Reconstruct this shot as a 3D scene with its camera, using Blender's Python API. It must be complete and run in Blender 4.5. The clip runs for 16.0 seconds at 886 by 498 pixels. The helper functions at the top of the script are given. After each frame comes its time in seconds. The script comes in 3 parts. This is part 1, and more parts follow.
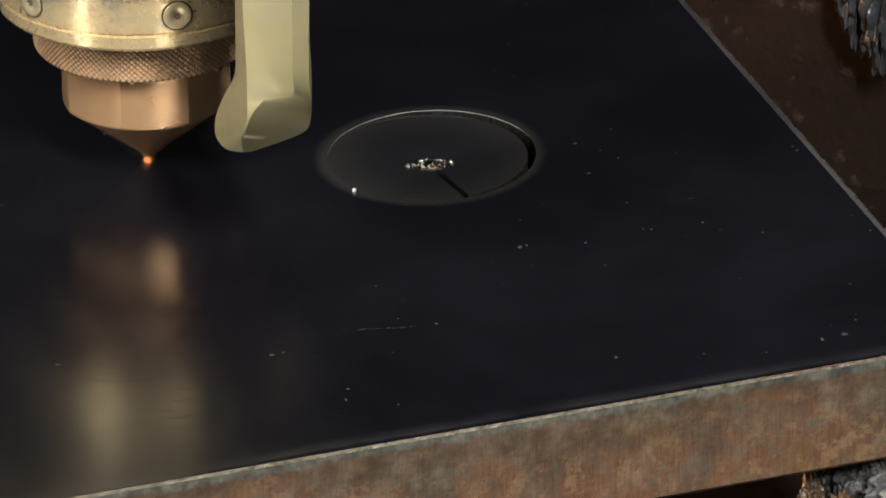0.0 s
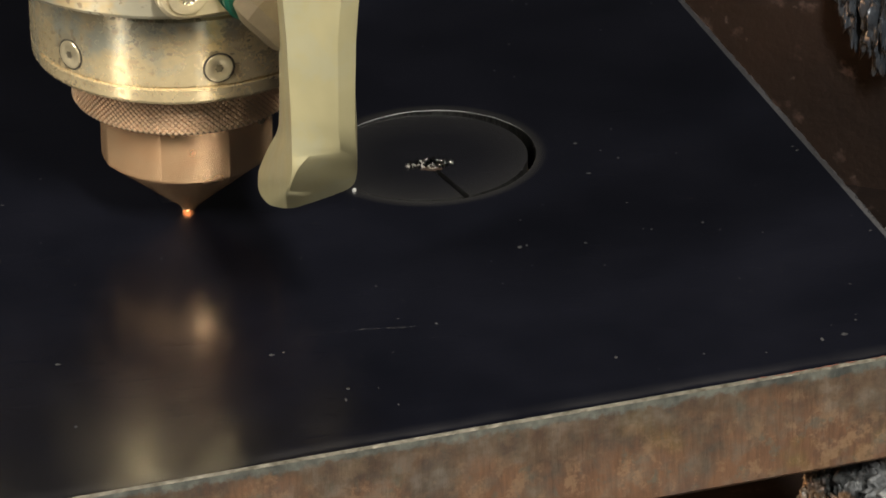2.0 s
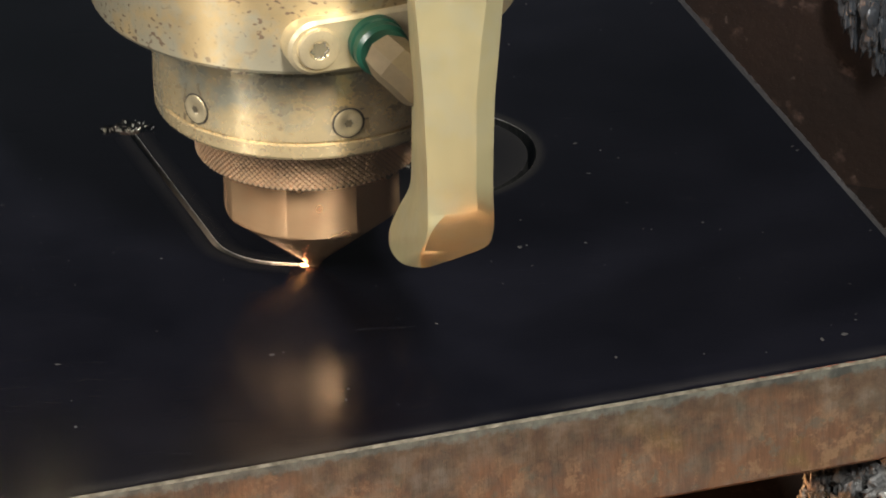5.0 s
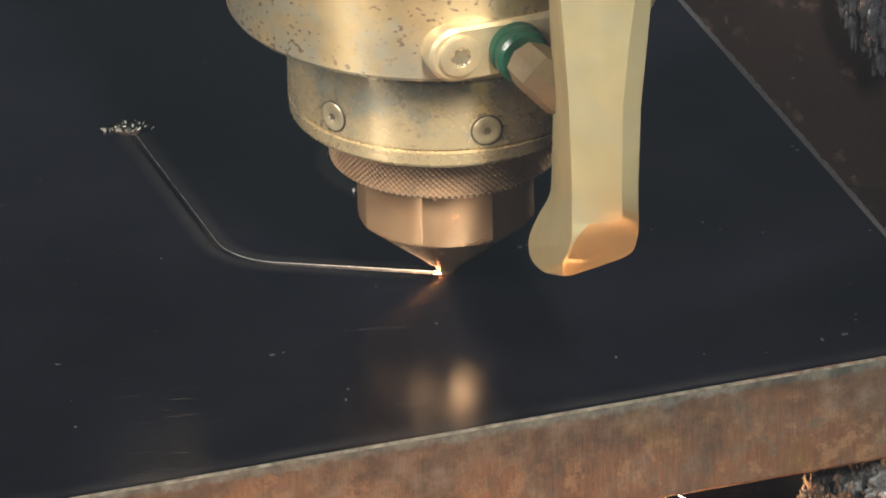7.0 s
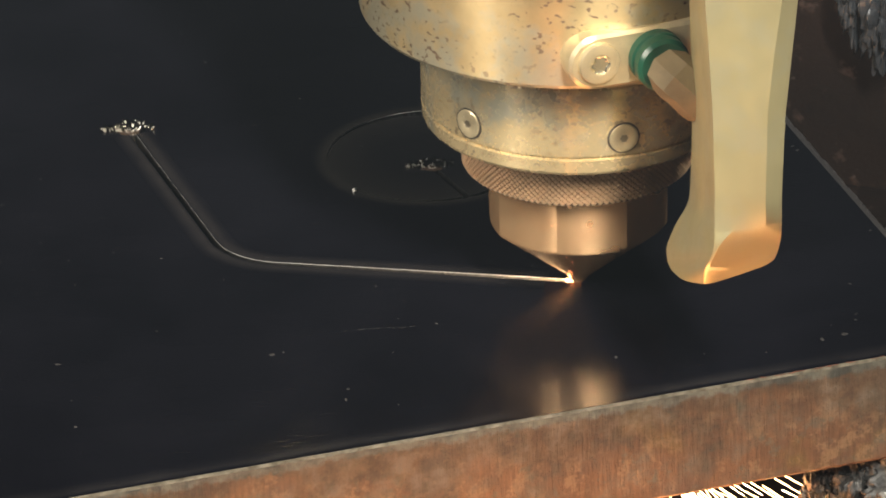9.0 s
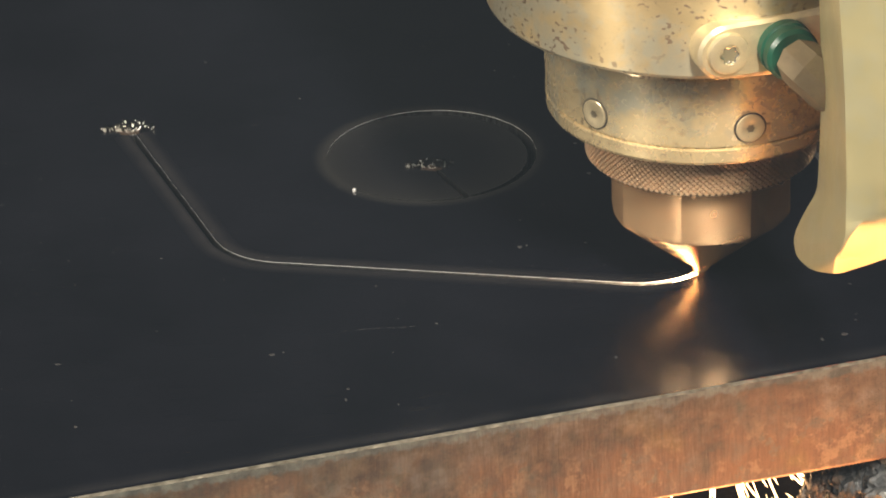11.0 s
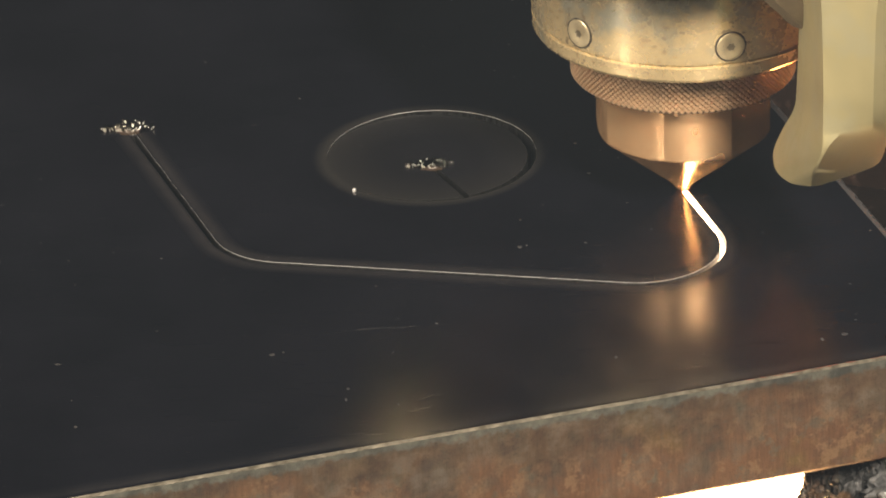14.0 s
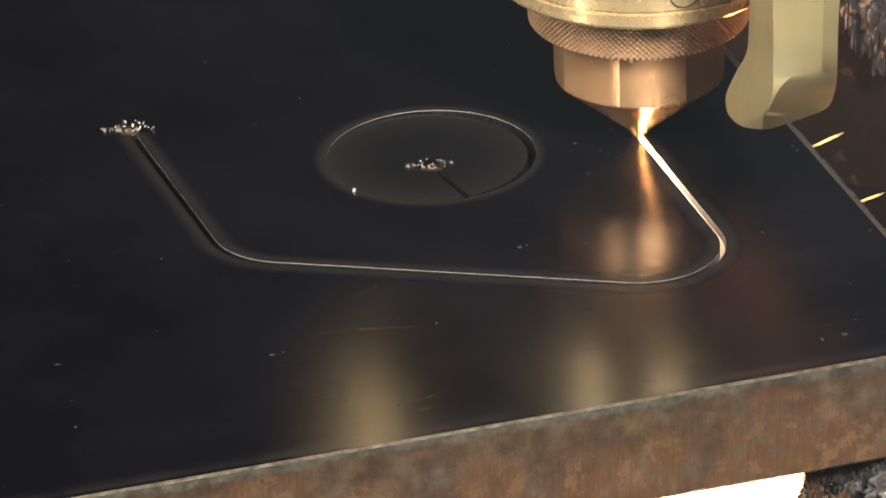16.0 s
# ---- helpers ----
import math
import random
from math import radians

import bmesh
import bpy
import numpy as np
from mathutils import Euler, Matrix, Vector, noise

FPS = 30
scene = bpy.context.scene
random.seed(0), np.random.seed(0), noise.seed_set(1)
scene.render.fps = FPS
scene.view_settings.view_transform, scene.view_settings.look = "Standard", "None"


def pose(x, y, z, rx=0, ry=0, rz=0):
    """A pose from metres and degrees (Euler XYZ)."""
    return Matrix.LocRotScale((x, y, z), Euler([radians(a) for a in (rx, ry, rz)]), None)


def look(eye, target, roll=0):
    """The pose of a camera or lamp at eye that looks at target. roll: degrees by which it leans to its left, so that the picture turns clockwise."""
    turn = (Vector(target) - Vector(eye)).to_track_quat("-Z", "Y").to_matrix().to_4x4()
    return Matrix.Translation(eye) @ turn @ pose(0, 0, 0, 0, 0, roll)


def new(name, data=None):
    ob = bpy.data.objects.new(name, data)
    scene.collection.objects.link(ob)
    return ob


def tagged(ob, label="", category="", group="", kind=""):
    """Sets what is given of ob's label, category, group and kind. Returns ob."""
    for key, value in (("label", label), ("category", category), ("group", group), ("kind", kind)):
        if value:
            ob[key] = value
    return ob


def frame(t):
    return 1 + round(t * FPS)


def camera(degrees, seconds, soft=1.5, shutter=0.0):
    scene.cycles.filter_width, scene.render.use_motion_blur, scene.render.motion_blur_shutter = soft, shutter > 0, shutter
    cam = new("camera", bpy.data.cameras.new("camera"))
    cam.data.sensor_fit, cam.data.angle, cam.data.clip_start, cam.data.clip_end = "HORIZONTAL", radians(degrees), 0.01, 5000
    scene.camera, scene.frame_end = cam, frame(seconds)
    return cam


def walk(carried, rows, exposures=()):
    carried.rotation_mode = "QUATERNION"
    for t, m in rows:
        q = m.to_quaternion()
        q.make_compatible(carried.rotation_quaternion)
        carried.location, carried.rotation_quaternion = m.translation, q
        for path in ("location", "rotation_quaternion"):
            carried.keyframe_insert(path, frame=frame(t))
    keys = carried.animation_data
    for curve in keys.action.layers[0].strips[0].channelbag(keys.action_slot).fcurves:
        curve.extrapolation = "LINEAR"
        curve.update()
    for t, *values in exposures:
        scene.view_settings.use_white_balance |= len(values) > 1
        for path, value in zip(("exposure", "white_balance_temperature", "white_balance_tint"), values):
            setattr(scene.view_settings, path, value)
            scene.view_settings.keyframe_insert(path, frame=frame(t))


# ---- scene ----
D_EYE, PITCH = 0.9959, radians(26.682)
cam = camera(7.899, 16.0, soft=1.7, shutter=0.4)
EYE = pose(0, 0, 0) @ look((0, -D_EYE * math.cos(PITCH), D_EYE * math.sin(PITCH)), (0, 0, 0), -1.884)
walk(cam, [(0.0, EYE), (16.0, EYE)], exposures=[(0.0, -0.08, 6400, 12), (3.0, -0.04, 6400, 10), (6.5, -0.04, 6500, 14), (9.0, -0.04, 6950, 12), (11.5, 0.0, 6950, 13), (13.5, 0.0, 7550, 16), (16.0, 0.0, 7200, 16)])

MM = 0.001

# ---- world and workshop lamps ----
world = bpy.data.worlds.new("workshop_air")
scene.world = world
world.use_nodes = True
world.node_tree.nodes["Background"].inputs[0].default_value = (0.42, 0.58, 0.95, 1)
world.node_tree.nodes["Background"].inputs[1].default_value = 0.015


def lamp(name, azimuth, height, dist, size, watts, colour):
    a, e = radians(azimuth), radians(height)
    place = Vector((math.sin(a) * math.cos(e), -math.cos(a) * math.cos(e), math.sin(e))) * dist
    data = bpy.data.lights.new(name, "AREA")
    data.shape, data.size, data.size_y, data.energy, data.color = "RECTANGLE", size[0], size[1], watts, colour
    ob = new(name, data)
    ob.matrix_world = look(place, (0, 0, 0.02))
    return ob


lamp("work_lamp", -49, 35, 2.0, (0.17, 0.8), 44, (1.0, 0.93, 0.82))
lamp("machine_lamp", 17.3, 43, 1.8, (0.13, 0.5), 52, (1.0, 0.94, 0.84))


# ---- materials ----
class Nodes:
    """A short way to write node materials."""

    def __init__(self, name, rough=0.5, metal=0.0, colour=(0.5, 0.5, 0.5), spec=0.5):
        self.mat = bpy.data.materials.new(name)
        self.mat.use_nodes = True
        self.tree = self.mat.node_tree
        self.bsdf = self.tree.nodes["Principled BSDF"]
        self.set("Roughness", rough), self.set("Metallic", metal)
        self.set("Base Color", (*colour, 1)), self.set("Specular IOR Level", spec)

    def set(self, socket, value):
        if isinstance(value, bpy.types.NodeSocket):
            self.tree.links.new(value, self.bsdf.inputs[socket])
        else:
            self.bsdf.inputs[socket].default_value = value

    def node(self, kind, out=0, props=None, **inputs):
        n = self.tree.nodes.new(kind)
        for k, v in (props or {}).items():
            setattr(n, k, v)
        for k, v in inputs.items():
            key = int(k[1:]) if k[0] == "i" and k[1:].isdigit() else k
            if isinstance(v, bpy.types.NodeSocket):
                self.tree.links.new(v, n.inputs[key])
            else:
                n.inputs[key].default_value = v
        return n.outputs[out]

    def place(self, scale=(1, 1, 1), world=False):
        src = self.node("ShaderNodeNewGeometry") if world else self.node("ShaderNodeTexCoord", 3)
        return self.node("ShaderNodeMapping", i0=src, i3=scale)

    def noise(self, vec, scale, detail=5.0, rough=0.6):
        return self.node("ShaderNodeTexNoise", i0=vec, Scale=scale, Detail=detail, Roughness=rough)

    def ramp(self, fac, stops):
        n = self.tree.nodes.new("ShaderNodeValToRGB")
        self.tree.links.new(fac, n.inputs[0])
        el = n.color_ramp.elements
        while len(el) < len(stops):
            el.new(0.5)
        for e, (p, c) in zip(el, stops):
            e.position, e.color = p, (*c, 1) if len(c) == 3 else c
        return n.outputs[0]

    def mix(self, fac, a, b, mode="MIX"):
        return self.node("ShaderNodeMix", 2, {"data_type": "RGBA", "blend_type": mode},
                         i0=fac, i6=a if not isinstance(a, tuple) else (*a, 1), i7=b if not isinstance(b, tuple) else (*b, 1))

    def math(self, op, a, b=0.0, c=0.0):
        return self.node("ShaderNodeMath", 0, {"operation": op}, i0=a, i1=b, i2=c)

    def turned_finish(self, amount):
        """Fine turning grooves round the z axis stretch the gloss upright."""
        self.set("Anisotropic", amount), self.set("Anisotropic Rotation", 0.25)
        self.set("Tangent", self.node("ShaderNodeTangent", 0, {"direction_type": "RADIAL", "axis": "Z"}))

    def bump(self, height, dist, strength=1.0):
        self.set("Normal", self.node("ShaderNodeBump", Strength=strength, Distance=dist, Height=height))


# the plate: directions along and across its front edge, its front corner in mm
U, V = Vector((0.9591, 0.2831)), Vector((-0.2933, 0.9560))
INWARD = Vector((-U.y, U.x))
CORNER = Vector((80.78, -36.25))


def grey(v):
    return (v, v, v)


def mill_scale():
    m = Nodes("black_mill_scale", 0.3, 0.0, (0.02, 0.02, 0.022), 0.6)
    p = m.place(world=True)
    broad, fine = m.noise(p, 28), m.noise(p, 900, 3)
    streak = m.noise(m.node("ShaderNodeMapping", i0=m.node("ShaderNodeMapping", i0=p, i2=(0, 0, radians(-16))), i3=(0.1, 1, 1)), 420, 3)
    col = m.ramp(broad, [(0.3, (0.0026, 0.0030, 0.0052)), (0.7, (0.0064, 0.0068, 0.0108))])
    specks = m.ramp(m.noise(p, 420, 2, 0.5), [(0.74, grey(0)), (0.80, grey(1))])
    col = m.mix(m.math("MULTIPLY", specks, 0.25), col, (0.07, 0.065, 0.065))
    # grey oxide ring beside the finished circular cut
    q = m.node("ShaderNodeVectorMath", 1, {"operation": "DISTANCE"}, i0=m.place((1, 1, 0), True), i1=(-0.0016, 0.0336, 0))
    ring = m.ramp(m.math("MULTIPLY", q, 38.8), [(0.30, grey(0.22)), (0.50, grey(0.5)), (0.60, grey(0.7)), (0.655, grey(1)), (0.68, grey(0.7)), (0.73, grey(0))])
    col = m.mix(m.math("MULTIPLY", ring, 0.9), col, (0.024, 0.0235, 0.0225))
    # grey margin along the front edge: rubbing and light on its rolled curve, as colour
    inset = m.node("ShaderNodeVectorMath", 1, {"operation": "DOT_PRODUCT"}, i0=p, i1=(INWARD.x, INWARD.y, 0))
    inset = m.math("MULTIPLY_ADD", inset, 1000.0, -CORNER.dot(INWARD))
    edge_gleam = m.ramp(m.math("MULTIPLY_ADD", m.noise(p, 120, 4), 0.16, m.math("MULTIPLY", inset, 0.1)), [(0.16, grey(0)), (0.24, grey(1)), (0.34, grey(0.5)), (0.5, grey(0))])
    edge_gleam = m.math("MULTIPLY", edge_gleam, m.ramp(m.noise(p, 55, 3), [(0.35, grey(0.15)), (0.65, grey(1))]))
    col = m.mix(m.math("MULTIPLY", edge_gleam, 0.6), col, (0.034, 0.033, 0.034))
    m.set("Base Color", col)
    m.set("Roughness", m.ramp(m.math("MULTIPLY_ADD", streak, 0.4, m.math("MULTIPLY", broad, 0.6)),
                              [(0.3, grey(0.17)), (0.7, grey(0.27))]))
    pits = m.ramp(m.noise(m.place((0.35, 1.0, 1), True), 560, 3, 0.55), [(0.28, grey(0)), (0.40, grey(1))])
    patchy = m.ramp(m.noise(p, 60, 3), [(0.35, grey(0)), (0.7, grey(1))])
    dents = m.math("MULTIPLY", m.math("SUBTRACT", pits, 1.0), m.math("MULTIPLY_ADD", patchy, 2.8, 0.1))
    m.bump(m.math("ADD", m.math("MULTIPLY_ADD", fine, 0.2, m.math("MULTIPLY", m.noise(p, 160, 4), 0.45)), dents), 0.00008, 0.24)
    return m.mat


def rusty_edge():
    m = Nodes("sawn_rusty_steel_edge", 0.55, 0.25)
    turn = m.node("ShaderNodeMapping", i0=m.node("ShaderNodeNewGeometry"), i2=(0, 0, radians(-16.44)))
    lines = m.node("ShaderNodeMapping", i0=turn, i3=(1, 1, 0.12))
    broad, mid, grain = m.noise(turn, 60, 5), m.noise(turn, 190, 5, 0.65), m.noise(lines, 1300, 3)
    col = m.ramp(broad, [(0.32, (0.090, 0.054, 0.040)), (0.44, (0.145, 0.079, 0.046)), (0.55, (0.168, 0.092, 0.052)), (0.68, (0.115, 0.076, 0.058))])
    col = m.mix(m.ramp(mid, [(0.5, grey(0)), (0.66, grey(0.6))]), col, (0.17, 0.135, 0.095))
    col = m.mix(m.ramp(m.noise(turn, 330, 4), [(0.55, grey(0)), (0.68, grey(0.35))]), col, (0.05, 0.042, 0.038))
    col = m.mix(m.ramp(m.noise(turn, 75, 3), [(0.58, grey(0)), (0.68, grey(0.6))]), col, (0.15, 0.11, 0.035))
    col = m.mix(m.math("MULTIPLY", m.ramp(grain, [(0.38, grey(1)), (0.58, grey(0))]), 0.3), col, (0.045, 0.03, 0.022))
    col = m.mix(m.ramp(m.noise(turn, 300, 6, 0.75), [(0.52, grey(0)), (0.60, grey(0.8))]), col, (0.215, 0.135, 0.078))
    col = m.mix(m.ramp(m.noise(turn, 260, 5, 0.7), [(0.56, grey(0)), (0.66, grey(0.7))]), col, (0.10, 0.10, 0.076))
    z = m.node("ShaderNodeSeparateXYZ", 2, i0=turn)
    ashen = m.ramp(m.math("MULTIPLY_ADD", z, 45.0, m.math("MULTIPLY_ADD", m.noise(turn, 95, 5, 0.6), 1.5, 0.22)), [(0.45, grey(0)), (0.75, grey(0.65))])
    col = m.mix(ashen, col, m.ramp(m.noise(turn, 230, 4), [(0.4, (0.036, 0.030, 0.026)), (0.52, (0.072, 0.060, 0.042)), (0.64, (0.125, 0.112, 0.09))]))
    band = m.ramp(m.math("MULTIPLY_ADD", z, 430.0, m.math("MULTIPLY_ADD", m.noise(turn, 330, 5, 0.7), 1.7, 0.45)), [(0.45, grey(0)), (0.75, grey(1))])
    col = m.mix(m.math("MULTIPLY", band, 0.75), col, m.ramp(mid, [(0.4, (0.045, 0.060, 0.058)), (0.6, (0.15, 0.165, 0.14))]))
    m.set("Base Color", col)
    m.set("Roughness", m.ramp(mid, [(0.3, grey(0.4)), (0.7, grey(0.7))]))
    m.bump(m.math("MULTIPLY_ADD", grain, 0.8, m.math("MULTIPLY_ADD", m.noise(turn, 900, 4, 0.7), 0.5, mid)), 0.00025, 0.85)
    return m.mat


def worn_arris():
    m = Nodes("bare_worn_steel_arris", 0.5, 0.6)
    p = m.place(world=True)
    m.set("Base Color", m.ramp(m.noise(p, 500, 4), [(0.35, (0.10, 0.09, 0.065)), (0.5, (0.17, 0.155, 0.12)), (0.68, (0.25, 0.225, 0.175))]))
    m.bump(m.noise(p, 1500, 3), 0.0002, 0.8)
    return m.mat


def cut_face():
    m = Nodes("striated_laser_cut_steel", 0.4, 0.8)
    p = m.place((1, 1, 0.05), True)
    m.set("Base Color", m.ramp(m.noise(p, 2600, 2), [(0.35, (0.012, 0.012, 0.012)), (0.65, (0.09, 0.092, 0.088))]))
    m.bump(m.noise(p, 2600, 2), 0.0001, 0.6)
    return m.mat


def brass(name, light, dark, blotch, stain, rough):
    m = Nodes(name, rough, 0.62)
    m.turned_finish(0.85)
    p = m.place()
    turned = m.place((0.05, 0.05, 1))
    broad, mid, lathe = m.noise(p, 60, 4), m.noise(p, 260, 5, 0.6), m.noise(turned, 3500, 2)
    col = m.ramp(broad, [(0.35, dark), (0.62, light)])
    z = m.node("ShaderNodeSeparateXYZ", 2, i0=p)
    # grey-blue tarnish clings to the upper part of each turned step
    cling = m.math("MULTIPLY_ADD", m.math("PINGPONG", m.math("ADD", z, -0.0295), 0.018), 22.0, m.math("MULTIPLY_ADD", m.noise(p, 95, 5, 0.65), 1.5, -0.55))
    col = m.mix(m.math("MULTIPLY", m.ramp(cling, [(0.36, grey(0)), (0.56, grey(1))]), stain), col, (0.38, 0.44, 0.40))
    col = m.mix(m.math("MULTIPLY", m.ramp(m.noise(p, 520, 4, 0.7), [(0.5, grey(0)), (0.66, grey(1))]), stain * 0.5), col, (0.42, 0.36, 0.22))
    spots = m.ramp(m.node("ShaderNodeTexNoise", i0=m.place((1, 1, 1.3)), Scale=900.0, Detail=2.0, Roughness=0.4), [(0.61, grey(0)), (0.67, grey(1))])
    spots = m.math("MULTIPLY", spots, m.ramp(m.noise(p, 55, 3), [(0.38, grey(0)), (0.50, grey(1))]))
    col = m.mix(m.math("MULTIPLY", spots, blotch), col, (0.17, 0.11, 0.07))
    m.set("Base Color", col)
    m.set("Roughness", m.math("ADD", m.math("MULTIPLY", m.ramp(mid, [(0.3, grey(0)), (0.7, grey(1))]), 0.16),
                              m.math("MULTIPLY_ADD", spots, 0.3, rough - 0.06)))
    m.bump(m.math("MULTIPLY_ADD", lathe, 0.25, m.math("MULTIPLY", mid, 0.4)), 0.00006, 0.5)
    return m.mat


def copper():
    m = Nodes("machined_copper", 0.26, 0.74)
    m.turned_finish(0.8)
    p = m.place()
    mid, lathe = m.noise(p, 240, 4), m.noise(m.place((0.04, 0.04, 1)), 4000, 2)
    col = m.ramp(mid, [(0.3, (0.92, 0.54, 0.28)), (0.7, (0.98, 0.65, 0.36))])
    m.set("Base Color", m.mix(m.math("MULTIPLY", m.ramp(m.noise(p, 500, 3), [(0.62, grey(0)), (0.76, grey(1))]), 0.15), col, (0.3, 0.15, 0.09)))
    m.set("Roughness", m.ramp(m.noise(p, 90, 3), [(0.3, grey(0.18)), (0.7, grey(0.29))]))
    m.bump(lathe, 0.00005, 0.35)
    return m.mat


def anodised():
    m = Nodes("pale_yellow_anodised_metal", 0.42, 0.4, (0.6, 0.55, 0.33))
    p = m.place()
    col = m.ramp(m.noise(p, 50, 4), [(0.35, (0.40, 0.365, 0.205)), (0.65, (0.49, 0.44, 0.245))])
    worn = m.ramp(m.noise(p, 120, 4), [(0.5, grey(0)), (0.62, grey(1))])
    m.set("Base Color", m.mix(m.math("MULTIPLY", worn, 0.3), col, (0.42, 0.43, 0.32)))
    m.set("Roughness", m.ramp(m.noise(p, 400, 4), [(0.3, grey(0.36)), (0.7, grey(0.5))]))
    m.bump(m.noise(p, 1800, 3), 0.00005, 0.4)
    return m.mat


def tray_steel():
    m = Nodes("brown_shaded_tray_steel", 0.75, 0.0, spec=0.2)
    p = m.place(world=True)
    # base darkened for the shade in which tray and slats lie
    col = m.ramp(m.noise(p, 22, 5), [(0.3, (0.0045, 0.0029, 0.0023)), (0.7, (0.013, 0.0072, 0.0052))])
    col = m.mix(m.ramp(m.noise(p, 210, 4), [(0.6, grey(0)), (0.72, grey(0.8))]), col, (0.05, 0.035, 0.03))
    col = m.mix(m.ramp(m.noise(p, 330, 3), [(0.68, grey(0)), (0.75, grey(0.7))]), col, (0.08, 0.066, 0.06))
    m.set("Base Color", col)
    m.bump(m.noise(p, 240, 5), 0.0006, 0.6)
    return m.mat


def slag():
    m = Nodes("crusted_grey_slag", 0.5, 0.45)
    p = m.place(world=True)
    col = m.ramp(m.noise(p, 160, 5), [(0.3, (0.012, 0.012, 0.014)), (0.5, (0.075, 0.08, 0.082)), (0.68, (0.24, 0.24, 0.225))])
    m.set("Base Color", m.mix(m.ramp(m.noise(p, 90, 3), [(0.58, grey(0)), (0.7, grey(0.8))]), col, (0.24, 0.12, 0.04)))
    m.set("Roughness", m.ramp(m.noise(p, 600, 3), [(0.35, grey(0.25)), (0.6, grey(0.65))]))
    m.bump(m.noise(p, 700, 5), 0.0006, 0.9)
    return m.mat


def spatter_steel():
    m = Nodes("glint_specked_spatter", 0.13, 1.0)
    p = m.place(world=True)
    # pale noise specks put tiny glints into the colour
    m.set("Base Color", m.ramp(m.noise(p, 1100, 3), [(0.42, (0.010, 0.010, 0.010)), (0.55, (0.06, 0.056, 0.05)), (0.66, (0.5, 0.47, 0.42))]))
    m.bump(m.noise(p, 3000, 3), 0.0002, 0.6)
    return m.mat


def heat_film():
    """Thin grey-brown oxide that settles beside the cut, fading outwards."""
    m = Nodes("grey_heat_oxide_film", 0.7, 0.0, (0.056, 0.052, 0.052), 0.3)
    across = m.node("ShaderNodeSeparateXYZ", 0, i0=m.node("ShaderNodeTexCoord", 2))
    fade = m.ramp(across, [(0.0, grey(0.06)), (0.16, grey(0.30)), (0.40, grey(0.25)), (0.7, grey(0.09)), (1.0, grey(0))])
    cloud = m.ramp(m.noise(m.place(world=True), 260, 4), [(0.3, grey(0.6)), (0.7, grey(1))])
    m.set("Alpha", m.math("MULTIPLY", fade, cloud))
    return m.mat


def glow(name, colour, strength):
    m = Nodes(name, 0.5, 0.0, (0.02, 0.02, 0.02))
    m.set("Emission Color", (*colour, 1)), m.set("Emission Strength", strength)
    return m.mat


def plain(name, colour, rough, metal=0.0, scale=300):
    m = Nodes(name, rough, metal)
    v = m.noise(m.place(), scale, 4)
    m.set("Base Color", m.ramp(v, [(0.3, tuple(c * 0.75 for c in colour)), (0.7, colour)]))
    m.bump(v, 0.00005, 0.4)
    return m.mat


SCALE, EDGE, ARRIS, CUT = mill_scale(), rusty_edge(), worn_arris(), cut_face()
# pale lip: lamplight on the cut wall's top edge put into the colour
RIM = plain("lit_cut_lip", (0.74, 0.74, 0.72), 0.35, 0.4, 1500)
BRASS_UP = brass("spotted_old_brass", (0.66, 0.51, 0.27), (0.48, 0.365, 0.19), 0.9, 0.5, 0.42)
BRASS_LOW = brass("stained_turned_brass", (0.90, 0.72, 0.41), (0.76, 0.61, 0.35), 0.65, 0.65, 0.24)
BRASS_BLOCK = brass("spotted_bright_brass", (0.86, 0.70, 0.40), (0.72, 0.56, 0.30), 0.8, 0.1, 0.30)
BRASS_RING = plain("knurled_bronze", (0.84, 0.60, 0.38), 0.40, 0.65)
# shade between the knurl diamonds, and grime, put into the groove colour
GROOVE = plain("shaded_bronze_groove", (0.16, 0.10, 0.06), 0.5, 0.6)
COPPER, LEVER = copper(), anodised()
SCREW = plain("pale_brass_screw", (0.82, 0.70, 0.45), 0.32, 0.6)
SOCKET = plain("dull_socket", (0.34, 0.29, 0.20), 0.35, 0.7)
GAP = plain("painted_gap_shade", (0.03, 0.024, 0.018), 0.7)
GREEN = plain("green_hose_collar", (0.012, 0.085, 0.05), 0.3)
TRAY, SLAG, SPATTER, FILM = tray_steel(), slag(), spatter_steel(), heat_film()
# darker bluish slag for the back slat: its shade put into the colour
DRIPS = plain("shaded_bluish_slag", (0.055, 0.065, 0.078), 0.3, 0.3, 420)
BURR = plain("grey_torn_steel_burr", (0.125, 0.125, 0.13), 0.4, 0.6, 1600)
# facets coloured pale so that glints show from any angle
GLINT = plain("painted_glint_facets", (0.85, 0.82, 0.74), 0.3, 0.35, 2000)
TAN = plain("tan_heat_stain", (0.045, 0.028, 0.016), 0.6, 0.0, 900)
WALL = plain("dark_workshop_paint", (0.05, 0.052, 0.06), 0.7, 0.0, 3)
SPARK = glow("flying_sparks", (1.0, 0.62, 0.28), 60)


# ---- mesh helpers ----
def mesh_of(name, bm, mats, smooth=None):
    me = bpy.data.meshes.new(name)
    bm.normal_update()
    if smooth is not None:
        for f in bm.faces:
            f.smooth = True
        for e in bm.edges:
            if len(e.link_faces) == 2 and e.calc_face_angle(0) > radians(smooth):
                e.smooth = False
    bm.to_mesh(me)
    bm.free()
    for mat in mats if isinstance(mats, (list, tuple)) else [mats]:
        me.materials.append(mat)
    return me


def part(name, bm, material, parent, label="", smooth=None):
    ob = new(name, mesh_of(name, bm, material, smooth))
    ob.parent = parent
    return tagged(ob, label) if label else ob


